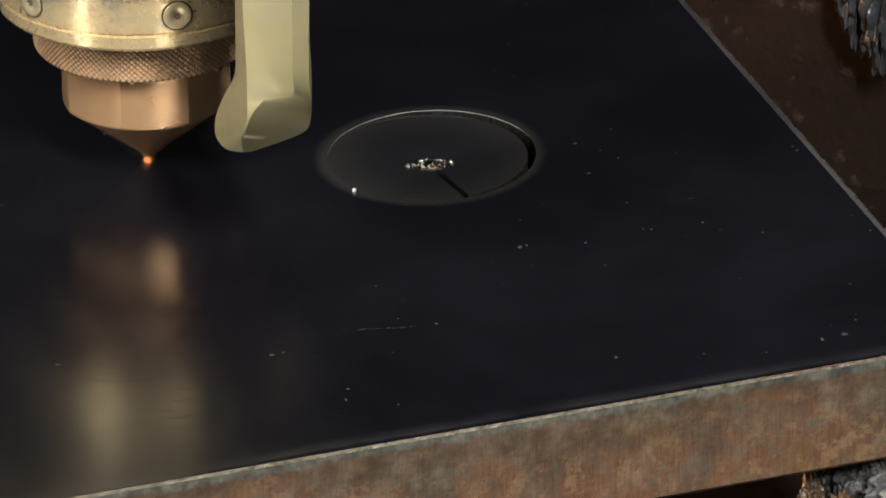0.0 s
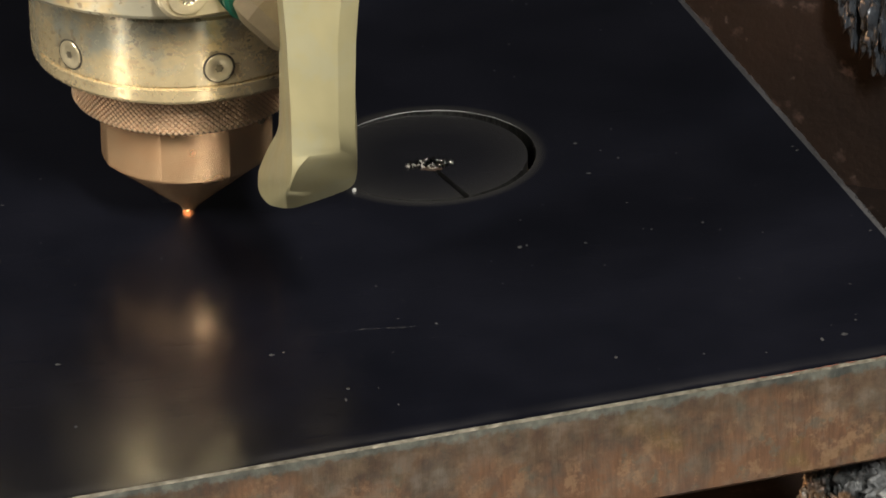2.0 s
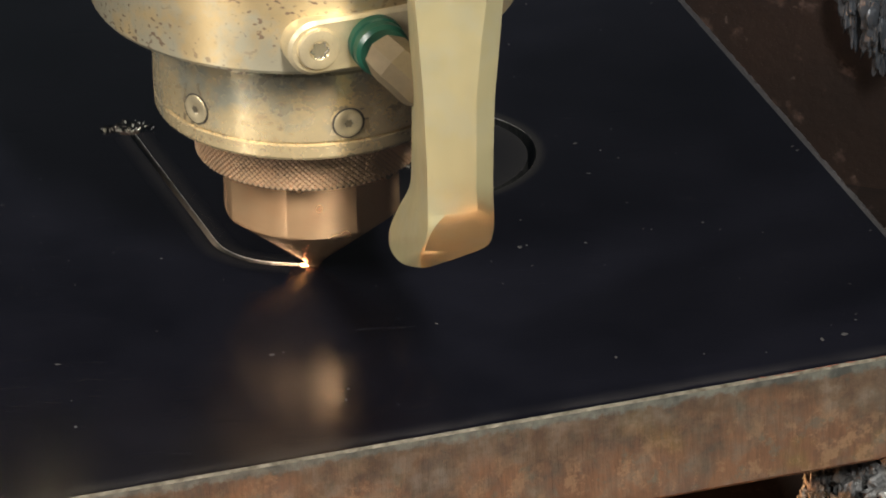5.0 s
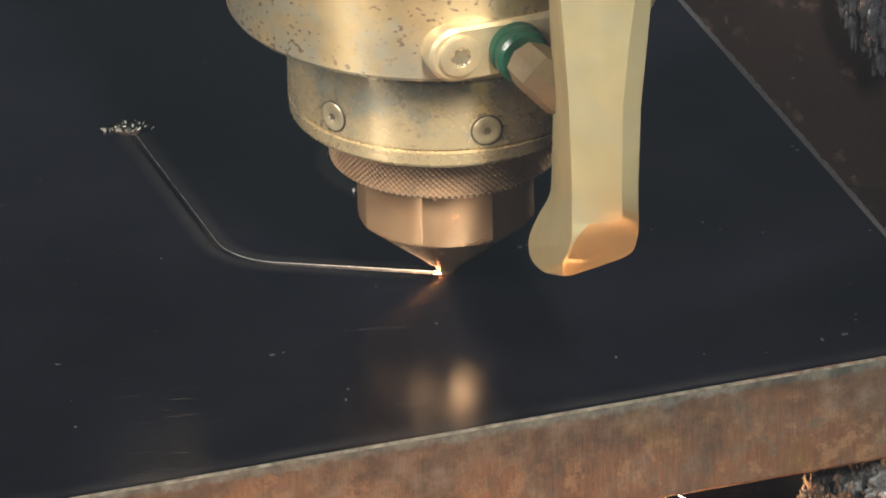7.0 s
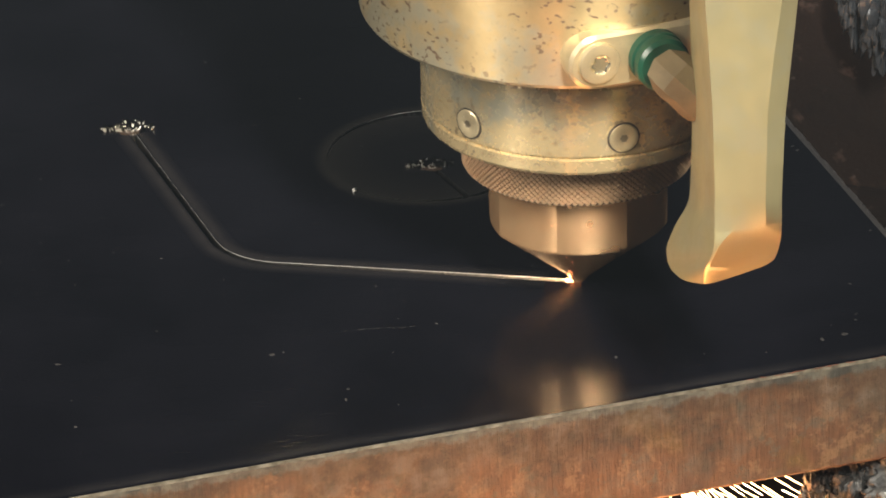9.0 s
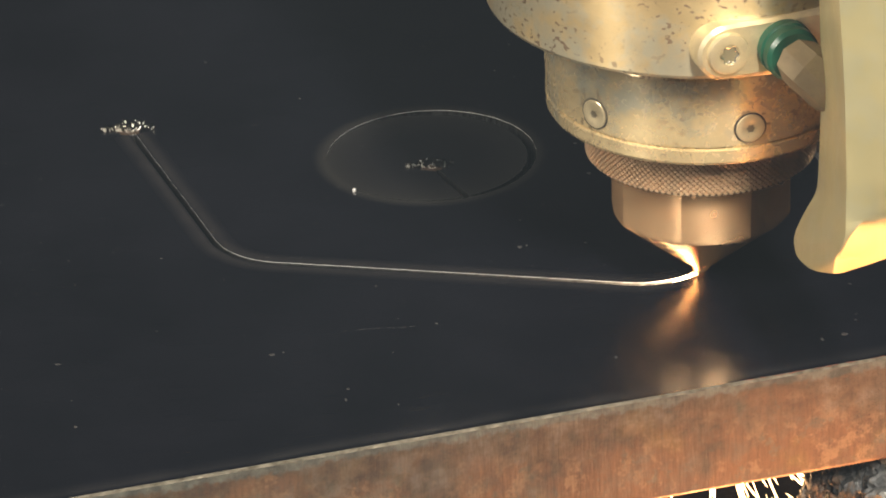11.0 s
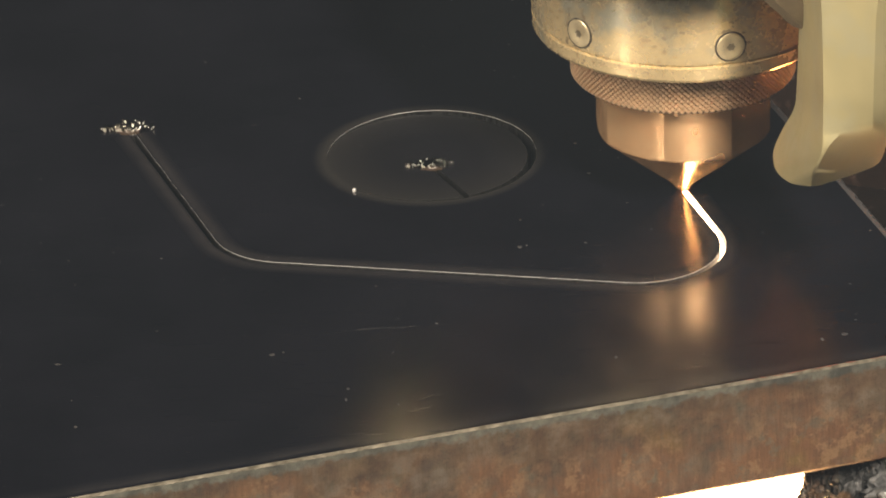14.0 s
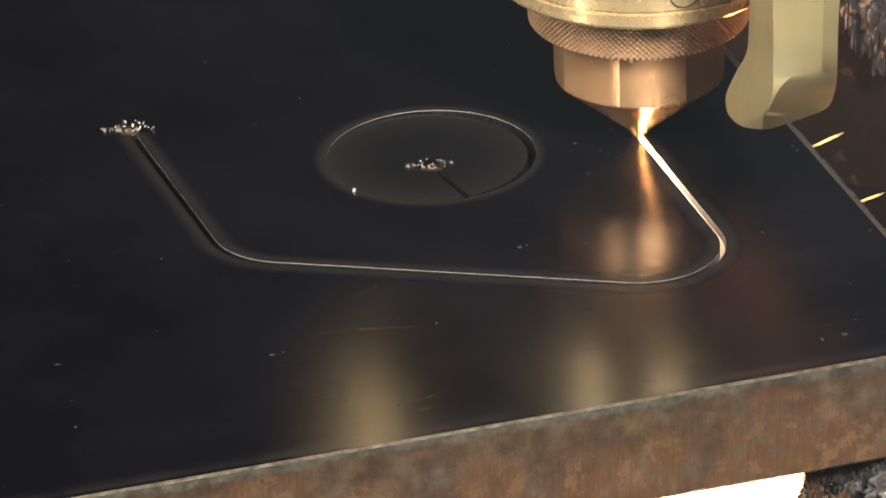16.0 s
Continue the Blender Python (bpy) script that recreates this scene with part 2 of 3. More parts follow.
def thing(name, place, label, category, **more):
    ob = new(name)
    ob.empty_display_size = 0.01
    ob.location = place
    return tagged(ob, label, category, **more)


def lathe(profile, steps=96):
    """A turned body round z from (radius, height) pairs."""
    bm = bmesh.new()
    rings = []
    for r, z in profile:
        rings.append([bm.verts.new((r * math.cos(a) , r * math.sin(a), z)) for a in [2 * math.pi * i / steps for i in range(steps)]])
    for lo, hi in zip(rings, rings[1:]):
        for i in range(steps):
            j = (i + 1) % steps
            bm.faces.new((lo[i], lo[j], hi[j], hi[i]))
    bm.faces.new(reversed(rings[0])), bm.faces.new(rings[-1])
    bmesh.ops.recalc_face_normals(bm, faces=bm.faces)
    return bm


def box(size, centre=(0, 0, 0), bevel=0.0, turn=0.0):
    bm = bmesh.new()
    bmesh.ops.create_cube(bm, size=1)
    bmesh.ops.scale(bm, vec=size, verts=bm.verts)
    if bevel:
        bmesh.ops.bevel(bm, geom=bm.edges[:], offset=bevel, segments=2, affect="EDGES", profile=0.6)
    bmesh.ops.transform(bm, matrix=Matrix.Translation(centre) @ Matrix.Rotation(turn, 4, "Z"), verts=bm.verts)
    return bm


# ---- the cutting path on the plate ----
CUT_B, CUT_C = Vector((-33.38, -1.59)), Vector((49.20, -18.19))
DIR1, DIR2, DIR3 = Vector((0.3278, -0.9447)).normalized(), (CUT_C - CUT_B).normalized(), Vector((-0.2905, 0.9569)).normalized()
CUT_A = CUT_B - DIR1 * 49.17
ROUND1, ROUND2 = 13.0, 13.0


def fillet(corner, d_in, d_out, r):
    turn = math.acos(d_in.dot(d_out))
    reach = r * math.tan(turn / 2)
    start = corner - d_in * reach
    side = Vector((-d_in.y, d_in.x))
    hub = start + side * r
    return start, hub, turn, corner + d_out * reach


F1, F2 = fillet(CUT_B, DIR1, DIR2, ROUND1), fillet(CUT_C, DIR2, DIR3, ROUND2)
LEN1 = (F1[0] - CUT_A).length
LEN2 = LEN1 + ROUND1 * F1[2]
LEN3 = LEN2 + (F2[0] - F1[3]).length
LEN4 = LEN3 + ROUND2 * F2[2]


def along(s):
    """Point (mm) and heading of the cut s mm after the pierce."""
    s = max(s, 0.0)
    if s < LEN1:
        return CUT_A + DIR1 * s, DIR1
    if s < LEN2 or LEN3 <= s < LEN4:
        (start, hub, turn, _), d, s0, r = (F1, DIR1, LEN1, ROUND1) if s < LEN2 else (F2, DIR2, LEN3, ROUND2)
        rot = Matrix.Rotation((s - s0) / r, 2)
        return hub + rot @ (start - hub), rot @ d
    if s < LEN3:
        return F1[3] + DIR2 * (s - LEN2), DIR2
    return F2[3] + DIR3 * (s - LEN4), DIR3


ADVANCE = [(0.0, 9.1), (3.0, 40.3), (6.5, 77.2), (9.0, 102.9), (12.5, 137.8), (16.0, 174.4)]


def cut_length(t):
    return float(np.interp(t, *zip(*ADVANCE)))


def cut_time(s):
    return float(np.interp(s, [b for _, b in ADVANCE], [a for a, _ in ADVANCE]))


KERF, THICK = 0.95, 17.6
S_END = cut_length(16.0)
DISC_AT, HOLE_R = Vector((-1.33, 33.53)), 16.72

# ---- the plate ----


def plate_mesh():
    bevel = 0.32
    burr = 1.2
    far = [CORNER - U * burr + V * bevel, CORNER - U * burr + V * 300, CORNER - U * 280 + V * 300, CORNER - U * 280 + V * bevel]
    pts, edges = [], []

    def loop(ps):
        n = len(pts)
        pts.extend(ps)
        edges.extend((n + i, n + (i + 1) % len(ps)) for i in range(len(ps)))

    loop(far)
    steps = [i * 1.0 for i in range(int(S_END) + 1)] + [S_END]
    left, right = [], []
    for s in steps:
        p, d = along(s)
        n = Vector((-d.y, d.x)) * KERF / 2
        left.append(p + n), right.append(p - n)
    loop(left + right[::-1])
    slot = left + right[::-1]
    loop([DISC_AT + HOLE_R * Vector((math.cos(a), math.sin(a))) for a in np.linspace(0, 2 * math.pi, 120, endpoint=False)])
    from mathutils.geometry import delaunay_2d_cdt
    vs, _, fs, *_ = delaunay_2d_cdt(pts, edges, [], 0, 1e-5)

    def inside(p, poly):
        hit, j = False, len(poly) - 1
        for i in range(len(poly)):
            a, b = poly[i], poly[j]
            if (a.y > p.y) != (b.y > p.y) and p.x < (b.x - a.x) * (p.y - a.y) / (b.y - a.y) + a.x:
                hit = not hit
            j = i
        return hit

    bm = bmesh.new()
    top = [bm.verts.new((v.x * MM, v.y * MM, 0)) for v in vs]
    for f in fs:
        c = sum((vs[i] for i in f), Vector((0, 0))) / len(f)
        if inside(c, far) and not inside(c, slot) and (c - DISC_AT).length > HOLE_R * 0.9999:
            bm.faces.new([top[i] for i in f])
    bmesh.ops.delete(bm, geom=[v for v in bm.verts if not v.link_faces], context="VERTS")
    rim = [e for e in bm.edges if len(e.link_faces) == 1]
    low = {}
    for e in rim:
        for v in e.verts:
            if v not in low:
                low[v] = bm.verts.new(v.co - Vector((0, 0, THICK * MM)))
    lip = {}
    corners = [Vector((c.x * MM, c.y * MM, 0)) for c in far]
    for e in rim:
        a, b = e.verts
        outer = any((a.co - c).length < 1e-7 for c in corners) and any((b.co - c).length < 1e-7 for c in corners)
        if outer and min(a.co.y, b.co.y) < 0.2 and max(a.co.x, b.co.x) > 0.05:
            continue
        for v in (a, b):
            if v not in lip:
                lip[v] = bm.verts.new(v.co - Vector((0, 0, 0.11 * MM)))
        bm.faces.new((a, b, lip[b], lip[a])).material_index = 2
        bm.faces.new((lip[a], lip[b], low[b], low[a])).material_index = 1
    bmesh.ops.recalc_face_normals(bm, faces=bm.faces)
    return mesh_of("plate", bm, [SCALE, CUT, RIM])


plate = tagged(new("steel_plate", plate_mesh()), "thick black mill-scale steel plate being laser cut", "steel plate")


def edge_strip(along_dir, out_dir, start, length, lift, jag, bevel=0.32):
    """The worn arris and the side face of one plate edge, in short uneven lengths."""
    bm = bmesh.new()
    rows = []
    n = int(length / 0.5)
    for i in range(n + 1):
        p = start + along_dir * (length * i / n)
        j = random.uniform(-jag, jag)
        prof = [(-bevel, 0, 0.0), (-bevel * 0.5 + j, lift + j * 0.4, 0), (0.0, -0.45 + j, 0), (0, -3, 0), (0, -THICK + 0.6, 0), (-0.5, -THICK + j, 0)]
        rows.append([bm.verts.new(((p.x + out_dir.x * o) * MM, (p.y + out_dir.y * o) * MM, z * MM)) for o, z, _ in prof])
    for a, b in zip(rows, rows[1:]):
        for k in range(len(a) - 1):
            f = bm.faces.new((a[k], a[k + 1], b[k + 1], b[k]))
            f.material_index = 0 if k < 2 else 1
    bmesh.ops.recalc_face_normals(bm, faces=bm.faces)
    return bm


part("front_edge", edge_strip(U, -V, CORNER - U * 280, 280, 0.02, 0.018), [ARRIS, EDGE], plate, "rust-brown sawn edge with bluish worn arris")
part("side_edge", edge_strip(V, U, CORNER, 300, 0.30, 0.22, 1.25), [BURR, EDGE], plate, "torn grey burr along the side edge")


def rust_flecks():
    bm = bmesh.new()
    random.seed(17)
    for i in range(24):
        q = CORNER - U * random.gauss(26, 5.5) + V * random.uniform(0.02, 0.34)
        r = random.uniform(0.12, 0.4)
        ring = [bm.verts.new(((q.x + U.x * r * 2.6 * math.cos(a) + V.x * 0.09 * math.sin(a)) * MM, (q.y + U.y * r * 2.2 * math.cos(a) + V.y * 0.09 * math.sin(a)) * MM, 0.01 * MM)) for a in (0, 1, 2.1, 3.1, 4.2, 5.3)]
        tip = bm.verts.new((q.x * MM, q.y * MM, 0.035 * MM))
        for k in range(6):
            bm.faces.new((ring[k], ring[(k + 1) % 6], tip))
    return bm


part("rust_flecks", rust_flecks(), plain("orange_rust", (0.20, 0.075, 0.045), 0.7, 0.0, 900), plate, "orange rust flecks on the front arris")["kind"] = "stuff"

# metal still standing in the kerf: each length is blown out downwards as the beam reaches it
slivers = []
s = cut_length(0.0)
while s < S_END - 1e-6:
    e = min(s + 1.0, S_END)
    bm = bmesh.new()
    ring = []
    (p0, d0), (p1, d1) = along(s), along(e)
    n0, n1 = Vector((-d0.y, d0.x)) * KERF / 2, Vector((-d1.y, d1.x)) * KERF / 2
    quad = [p0 - n0, p1 - n1, p1 + n1, p0 + n0]
    up = [bm.verts.new((q.x * MM, q.y * MM, 0)) for q in quad]
    dn = [bm.verts.new((q.x * MM, q.y * MM, -4 * MM)) for q in quad]
    bm.faces.new(up), bm.faces.new(dn[::-1])
    for i in range(4):
        bm.faces.new((dn[i], dn[(i + 1) % 4], up[(i + 1) % 4], up[i]))
    bmesh.ops.recalc_face_normals(bm, faces=bm.faces)
    slivers.append((part("kerf_sliver", bm, SCALE, plate), cut_time(s + 0.3)))
    s = e


# oxide settling on both sides of the cut as the beam passes
films = []
s = 0.0
while s < S_END - 1e-6:
    e = min(s + 2.0, S_END)
    bm = bmesh.new()
    uv = bm.loops.layers.uv.new("across")
    for side in (1, -1):
        rows = []
        for k in range(3):
            p, d = along(s + (e - s) * k / 2)
            n = Vector((-d.y, d.x)) * side
            rows.append([(bm.verts.new(((p.x + n.x * o) * MM, (p.y + n.y * o) * MM, 0.008 * MM)), f) for o, f in ((KERF / 2 + 0.02, 0.0), (KERF / 2 + 2.8, 1.0))])
        for (a0, a1), (b0, b1) in zip(rows, rows[1:]):
            face = bm.faces.new([v for v, _ in ((a0, a1, b1, b0) if side < 0 else (a0, b0, b1, a1))])
            along_row = dict((a0, a1, b0, b1))
            for loop in face.loops:
                loop[uv].uv = (along_row[loop.vert], 0.0)
    films.append((part("oxide_film", bm, FILM, plate), cut_time(e) if e > cut_length(0.0) else 0.0))
    s = e


# ---- the finished round cut-out ----
def spatter_crust(seed, reach=1.0):
    """Jagged splinters fanned out behind a pierce hole, a molten rim round it, a brighter wing on one side."""
    bm = bmesh.new()
    random.seed(seed)

    def splinter(x, y, size, high, lean, bright=0):
        q = Matrix.Rotation(random.uniform(0, 6.3), 3, "Z")
        foot = [bm.verts.new(Vector((x, y, -0.05)) * MM + q @ Vector((size * c * random.uniform(0.6, 1.3), size * w * random.uniform(0.5, 1.0), 0)) * MM) for c, w in ((1, 0), (-0.3, 0.9), (-0.9, 0.1), (-0.2, -0.9))]
        top = [bm.verts.new(((x + lean[0] + random.uniform(-0.1, 0.1)) * MM, (y + lean[1] + random.uniform(-0.1, 0.1)) * MM, high * k * MM)) for k in (1.0, 0.75)]
        made = [bm.faces.new((foot[i], foot[(i + 1) % 4], top[i // 2])) for i in range(4)]
        made += [bm.faces.new((foot[0], top[0], top[1])), bm.faces.new((foot[2], top[1], top[0]))]
        for f in made:
            f.material_index = bright

    for i in range(260):
        a = radians(random.uniform(8, 176))
        r = reach * random.uniform(0.15, 1.0) ** 0.7 * (4.5 if a > 2.6 else 3.9 if a < 0.6 else 3.0)
        k = 0.09 + 0.2 * random.random() ** 2
        splinter(r * math.cos(a), r * math.sin(a) * 1.3 - 0.4, k, random.uniform(0.1, 0.65), (0.25 * math.cos(a), 0.2 * math.sin(a)), 1 if random.random() < 0.12 else 0)
    for i in range(46):
        f = random.random()
        splinter(-reach * (1.2 + 3.4 * f), 0.25 + random.uniform(-0.25, 0.5) + 0.25 * f, 0.2, random.uniform(0.2, 0.6), (-0.15, -0.15), 1 if random.random() < 0.6 else 0)
    for i in range(22):
        a = 2 * math.pi * i / 22
        splinter(0.62 * math.cos(a), 0.2 + 0.62 * math.sin(a), 0.17, random.uniform(0.15, 0.4), (0.05 * math.cos(a), 0.05 * math.sin(a)), i % 2)
    bmesh.ops.recalc_face_normals(bm, faces=bm.faces)
    return bm


def heat_stain(seed):
    """Tan tint on the plate before a pierce hole, an uneven thin patch."""
    bm = bmesh.new()
    random.seed(seed)
    ring = [bm.verts.new((1.9 * k * math.cos(a) * MM, (-0.4 + 0.9 * k * math.sin(a)) * MM, 0.006 * MM)) for a, k in [(2 * math.pi * i / 30, random.uniform(0.75, 1.1)) for i in range(30)]]
    bm.faces.new(ring)
    return bm


def round_offcut():
    r, w = 16.03, 1.0
    hole, out = Vector((1.08, -4.59)), Vector((6.00, -14.86))
    d = (out - hole).normalized()
    n = Vector((-d.y, d.x)) * w / 2
    rim = []
    a0 = math.atan2(out.y, out.x)
    half = math.asin(w / 2 / r)
    for a in np.linspace(a0 + half, a0 + 2 * math.pi - half, 140):
        rim.append(Vector((math.cos(a), math.sin(a))) * r)
    outline = rim + [hole - n, hole + n]
    bm = bmesh.new()
    top = [bm.verts.new((p.x * MM, p.y * MM, 0)) for p in outline]
    mid = [bm.verts.new((p.x * MM, p.y * MM, -0.12 * MM)) for p in outline]
    dn = [bm.verts.new((p.x * MM, p.y * MM, -THICK * MM)) for p in outline]
    bm.faces.new(top), bm.faces.new(dn[::-1])
    for i in range(len(top)):
        j = (i + 1) % len(top)
        bm.faces.new((mid[i], mid[j], top[j], top[i])).material_index = 1
        bm.faces.new((dn[i], dn[j], mid[j], mid[i])).material_index = 1
    bmesh.ops.recalc_face_normals(bm, faces=bm.faces)
    bmesh.ops.triangulate(bm, faces=[f for f in bm.faces if len(f.verts) > 4])
    return bm


offcut = tagged(new("round_offcut", mesh_of("round_offcut", round_offcut(), [SCALE, CUT, RIM])),
                "black steel disc cut loose with a radial lead-in slit", "steel disc")
offcut.matrix_world = pose((DISC_AT.x - 0.68) * MM, (DISC_AT.y - 0.2) * MM, -0.2 * MM, -0.7, 0.4, 0)
crust = part("pierce_crust", spatter_crust(3, 0.92), [SPATTER, GLINT], offcut, "glittering crust of pierced metal")
crust.matrix_parent_inverse = Matrix.Identity(4)
crust.location = (0.75 * MM, -4.0 * MM, 0)
part("heat_stain", heat_stain(4), TAN, crust)
crust = part("pierce_crust", spatter_crust(8), [SPATTER, GLINT], plate, "glittering crust of pierced metal")
crust.location = (-50.0 * MM, 45.9 * MM, 0)
part("heat_stain", heat_stain(9), TAN, crust)


# ---- specks, scratches and spatter on the plate ----
def specks():
    bm = bmesh.new()
    random.seed(5)

    def fleck(x, y, rx, ry, h, turn=0.0):
        c, s_ = math.cos(turn), math.sin(turn)
        n = 7
        ring = []
        for i in range(n):
            a = 2 * math.pi * i / n
            k = random.uniform(0.65, 1.25)
            px, py = rx * k * math.cos(a), ry * k * math.sin(a)
            ring.append(bm.verts.new(((x + c * px - s_ * py) * MM, (y + s_ * px + c * py) * MM, -0.005 * MM)))
        tip = bm.verts.new((x * MM, y * MM, h * MM))
        for i in range(n):
            bm.faces.new((ring[i], ring[(i + 1) % n], tip))

    for x, y, rx, ry in ((-26.2, -33.6, 0.9, 0.8), (-24.5, -32.9, 0.4, 0.5), (11.9, -0.1, 0.9, 1.0), (13.0, 0.3, 0.4, 0.7), (56.6, -34.4, 0.6, 1.0), (60.1, -32.9, 1.0, 0.9),
                         (38.6, -37.8, 0.35, 0.5), (-6.3, -17.0, 0.2, 0.35), (32.6, 4.5, 0.4, 0.5), (31.3, 4.8, 0.3, 0.4), (49.8, 2.1, 0.35, 0.5), (-14.8, -45.3, 0.5, 0.8),
                         (-15.1, -48.7, 0.45, 0.9), (-7.4, -50.7, 0.4, 0.7), (-1.3, -25.1, 0.7, 0.7), (21.7, 36.2, 0.6, 0.8), (25.7, 33.3, 0.4, 0.4), (23.5, 25.1, 1.0, 0.3),
                         (-58.5, -34.4, 1.0, 0.6), (-55.0, -54.5, 0.5, 0.7), (-22.0, -1.5, 0.2, 0.3), (7.4, -4.8, 0.25, 0.4), (40.7, 6.3, 0.4, 0.5), (25.4, -38.0, 0.5, 0.8)):
        fleck(x, y, rx * 0.55, ry * 0.55, 0.05)
    for i in range(420):
        q = CORNER - U * random.uniform(2, 190) + V * random.uniform(2, 150)
        k = 0.05 + 0.16 * random.random() ** 4
        fleck(q.x, q.y, k, k * random.uniform(0.8, 1.8), 0.04, random.uniform(0, 3))
    for i in range(40):
        k = i / 39 + random.uniform(-0.01, 0.01)
        if random.random() < 0.4:
            continue
        fleck(-13.6 + 8.8 * k, -26.4 + 0.7 * k + 0.2 * math.sin(6 * k) + random.uniform(-0.12, 0.12), random.uniform(0.1, 0.36), random.uniform(0.06, 0.14), 0.02, 0.12)
    bmesh.ops.recalc_face_normals(bm, faces=bm.faces)
    return bm


part("surface_specks", specks(), plain("pale_grit", (0.045, 0.044, 0.044), 0.6), plate, "pale grit and scale flecks")["kind"] = "stuff"


# ---- the laser cutting head ----
head = thing("laser_cutting_head", (0, 0, 0), "brass and copper laser cutting head moving over the plate", "cutting head")


def octagon_nozzle():
    bm = bmesh.new()
    steps = 96
    prof = [(0.6, 0.52, 0), (1.25, 0.5, 0), (1.4, 0.9, 0), (1.9, 1.5, 0), (13.7, 11.2, 0.3), (13.95, 11.6, 0.55), (13.95, 20.6, 0.6), (14.0, 21.6, 0.4)]
    rings = []
    for r, z, flat in prof:
        ring = []
        for i in range(steps):
            a = 2 * math.pi * i / steps
            rel = ((math.degrees(a) + 90 + 15) % 45) - 22.5
            cut = math.cos(radians(22.5)) / math.cos(radians(rel)) * 1.004
            k = 1 + (min(1.0, cut) - 1) * flat
            ring.append(bm.verts.new((r * k * MM * math.cos(a), r * k * MM * math.sin(a), z * MM)))
        rings.append(ring)
    for lo, hi in zip(rings, rings[1:]):
        for i in range(steps):
            j = (i + 1) % steps
            bm.faces.new((lo[i], lo[j], hi[j], hi[i]))
    bm.faces.new(rings[0][::-1])
    bmesh.ops.recalc_face_normals(bm, faces=bm.faces)
    return bm


def knurl():
    """Ring with crossed grooves: small raised diamonds over a groove floor darkened for shade and grime."""
    bm = bmesh.new()
    n, rows, r, z0, z1 = 116, 9, 17.6, 21.3, 29.6
    m_ = 120
    base = []
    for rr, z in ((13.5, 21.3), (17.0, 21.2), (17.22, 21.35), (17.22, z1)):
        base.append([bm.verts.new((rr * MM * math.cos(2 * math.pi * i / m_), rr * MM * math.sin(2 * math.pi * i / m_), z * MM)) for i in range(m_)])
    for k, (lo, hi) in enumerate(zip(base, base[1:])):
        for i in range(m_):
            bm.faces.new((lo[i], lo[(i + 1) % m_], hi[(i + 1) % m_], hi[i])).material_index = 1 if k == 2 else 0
    da, dz = 2 * math.pi / n, (z1 - z0) / rows
    for j in range(2 * rows):
        z = z0 + dz * (0.5 + j / 2)
        for i in range(n):
            a = da * (i + 0.5 * (j % 2))
            low, top = [], []
            for ua, uz in ((1, 0), (0, 1), (-1, 0), (0, -1)):
                for k, rr, ring in ((0.49, 17.2, low), (0.36, r, top)):
                    zz = min(max(z + uz * k * dz, z0), z1)
                    ring.append(bm.verts.new((rr * MM * math.cos(a + ua * k * da), rr * MM * math.sin(a + ua * k * da), zz * MM)))
            tip = bm.verts.new(((r + 0.07) * MM * math.cos(a), (r + 0.07) * MM * math.sin(a), z * MM))
            for k in range(4):
                bm.faces.new((low[k], low[(k + 1) % 4], top[(k + 1) % 4], top[k]))
                bm.faces.new((top[k], top[(k + 1) % 4], tip))
    return bm


part("nozzle", octagon_nozzle(), COPPER, head, "octagonal copper nozzle with pointed tip", smooth=10)
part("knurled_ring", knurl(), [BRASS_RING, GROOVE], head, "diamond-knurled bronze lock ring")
part("lower_body", lathe([(r * MM, z * MM) for r, z in ((15, 29.3), (22.6, 29.2), (23.2, 29.4), (23.5, 29.9), (23.6, 31.8), (23.2, 32.0), (23.2, 32.3), (23.6, 32.5),
     (23.6, 43.2), (23.3, 43.7), (23.3, 50))], 128), BRASS_LOW, head, "stained turned brass sleeve with fine groove", smooth=25)
part("upper_body", lathe([(r * MM, z * MM) for r, z in ((23, 47.7), (31.4, 47.6), (32.2, 47.8), (32.6, 48.4), (32.6, 62.3), (32.2, 62.5), (32.2, 62.9),
     (32.6, 63.1), (32.6, 71), (31.0, 71.6), (31.0, 130), (29, 132))], 128), BRASS_UP, head, "brown-spotted brass body", smooth=25)


def cap_screw(r, proud):
    return lathe([(r, -0.6 * MM), (r, proud * 0.6), (r * 0.95, proud * 0.92), (r * 0.88, proud), (r * 0.5, proud), (r * 0.44, proud * 0.78), (r * 0.02, proud * 0.74)], 40)


def on_wall(ob, angle, radius, z):
    """Stands a part, built along its own z, on a turned wall; angle from the camera's side, to the right."""
    a = radians(angle)
    ob.matrix_basis = Matrix.Translation((radius * math.sin(a) * MM, -radius * math.cos(a) * MM, z * MM)) @ Matrix.Rotation(a, 4, "Z") @ Matrix.Rotation(radians(90), 4, "X")
    return ob


def star_socket(r, depth):
    bm = bmesh.new()
    n = 36
    ring = [bm.verts.new((r * (1 + 0.16 * math.cos(6 * 2 * math.pi * i / n)) * math.cos(2 * math.pi * i / n), r * (1 + 0.16 * math.cos(6 * 2 * math.pi * i / n)) * math.sin(2 * math.pi * i / n), depth)) for i in range(n)]
    low = [bm.verts.new((v.co.x * 0.85, v.co.y * 0.85, depth * 0.84)) for v in ring]
    for i in range(n):
        bm.faces.new((ring[i], ring[(i + 1) % n], low[(i + 1) % n], low[i]))
    bm.faces.new(low)
    return bm


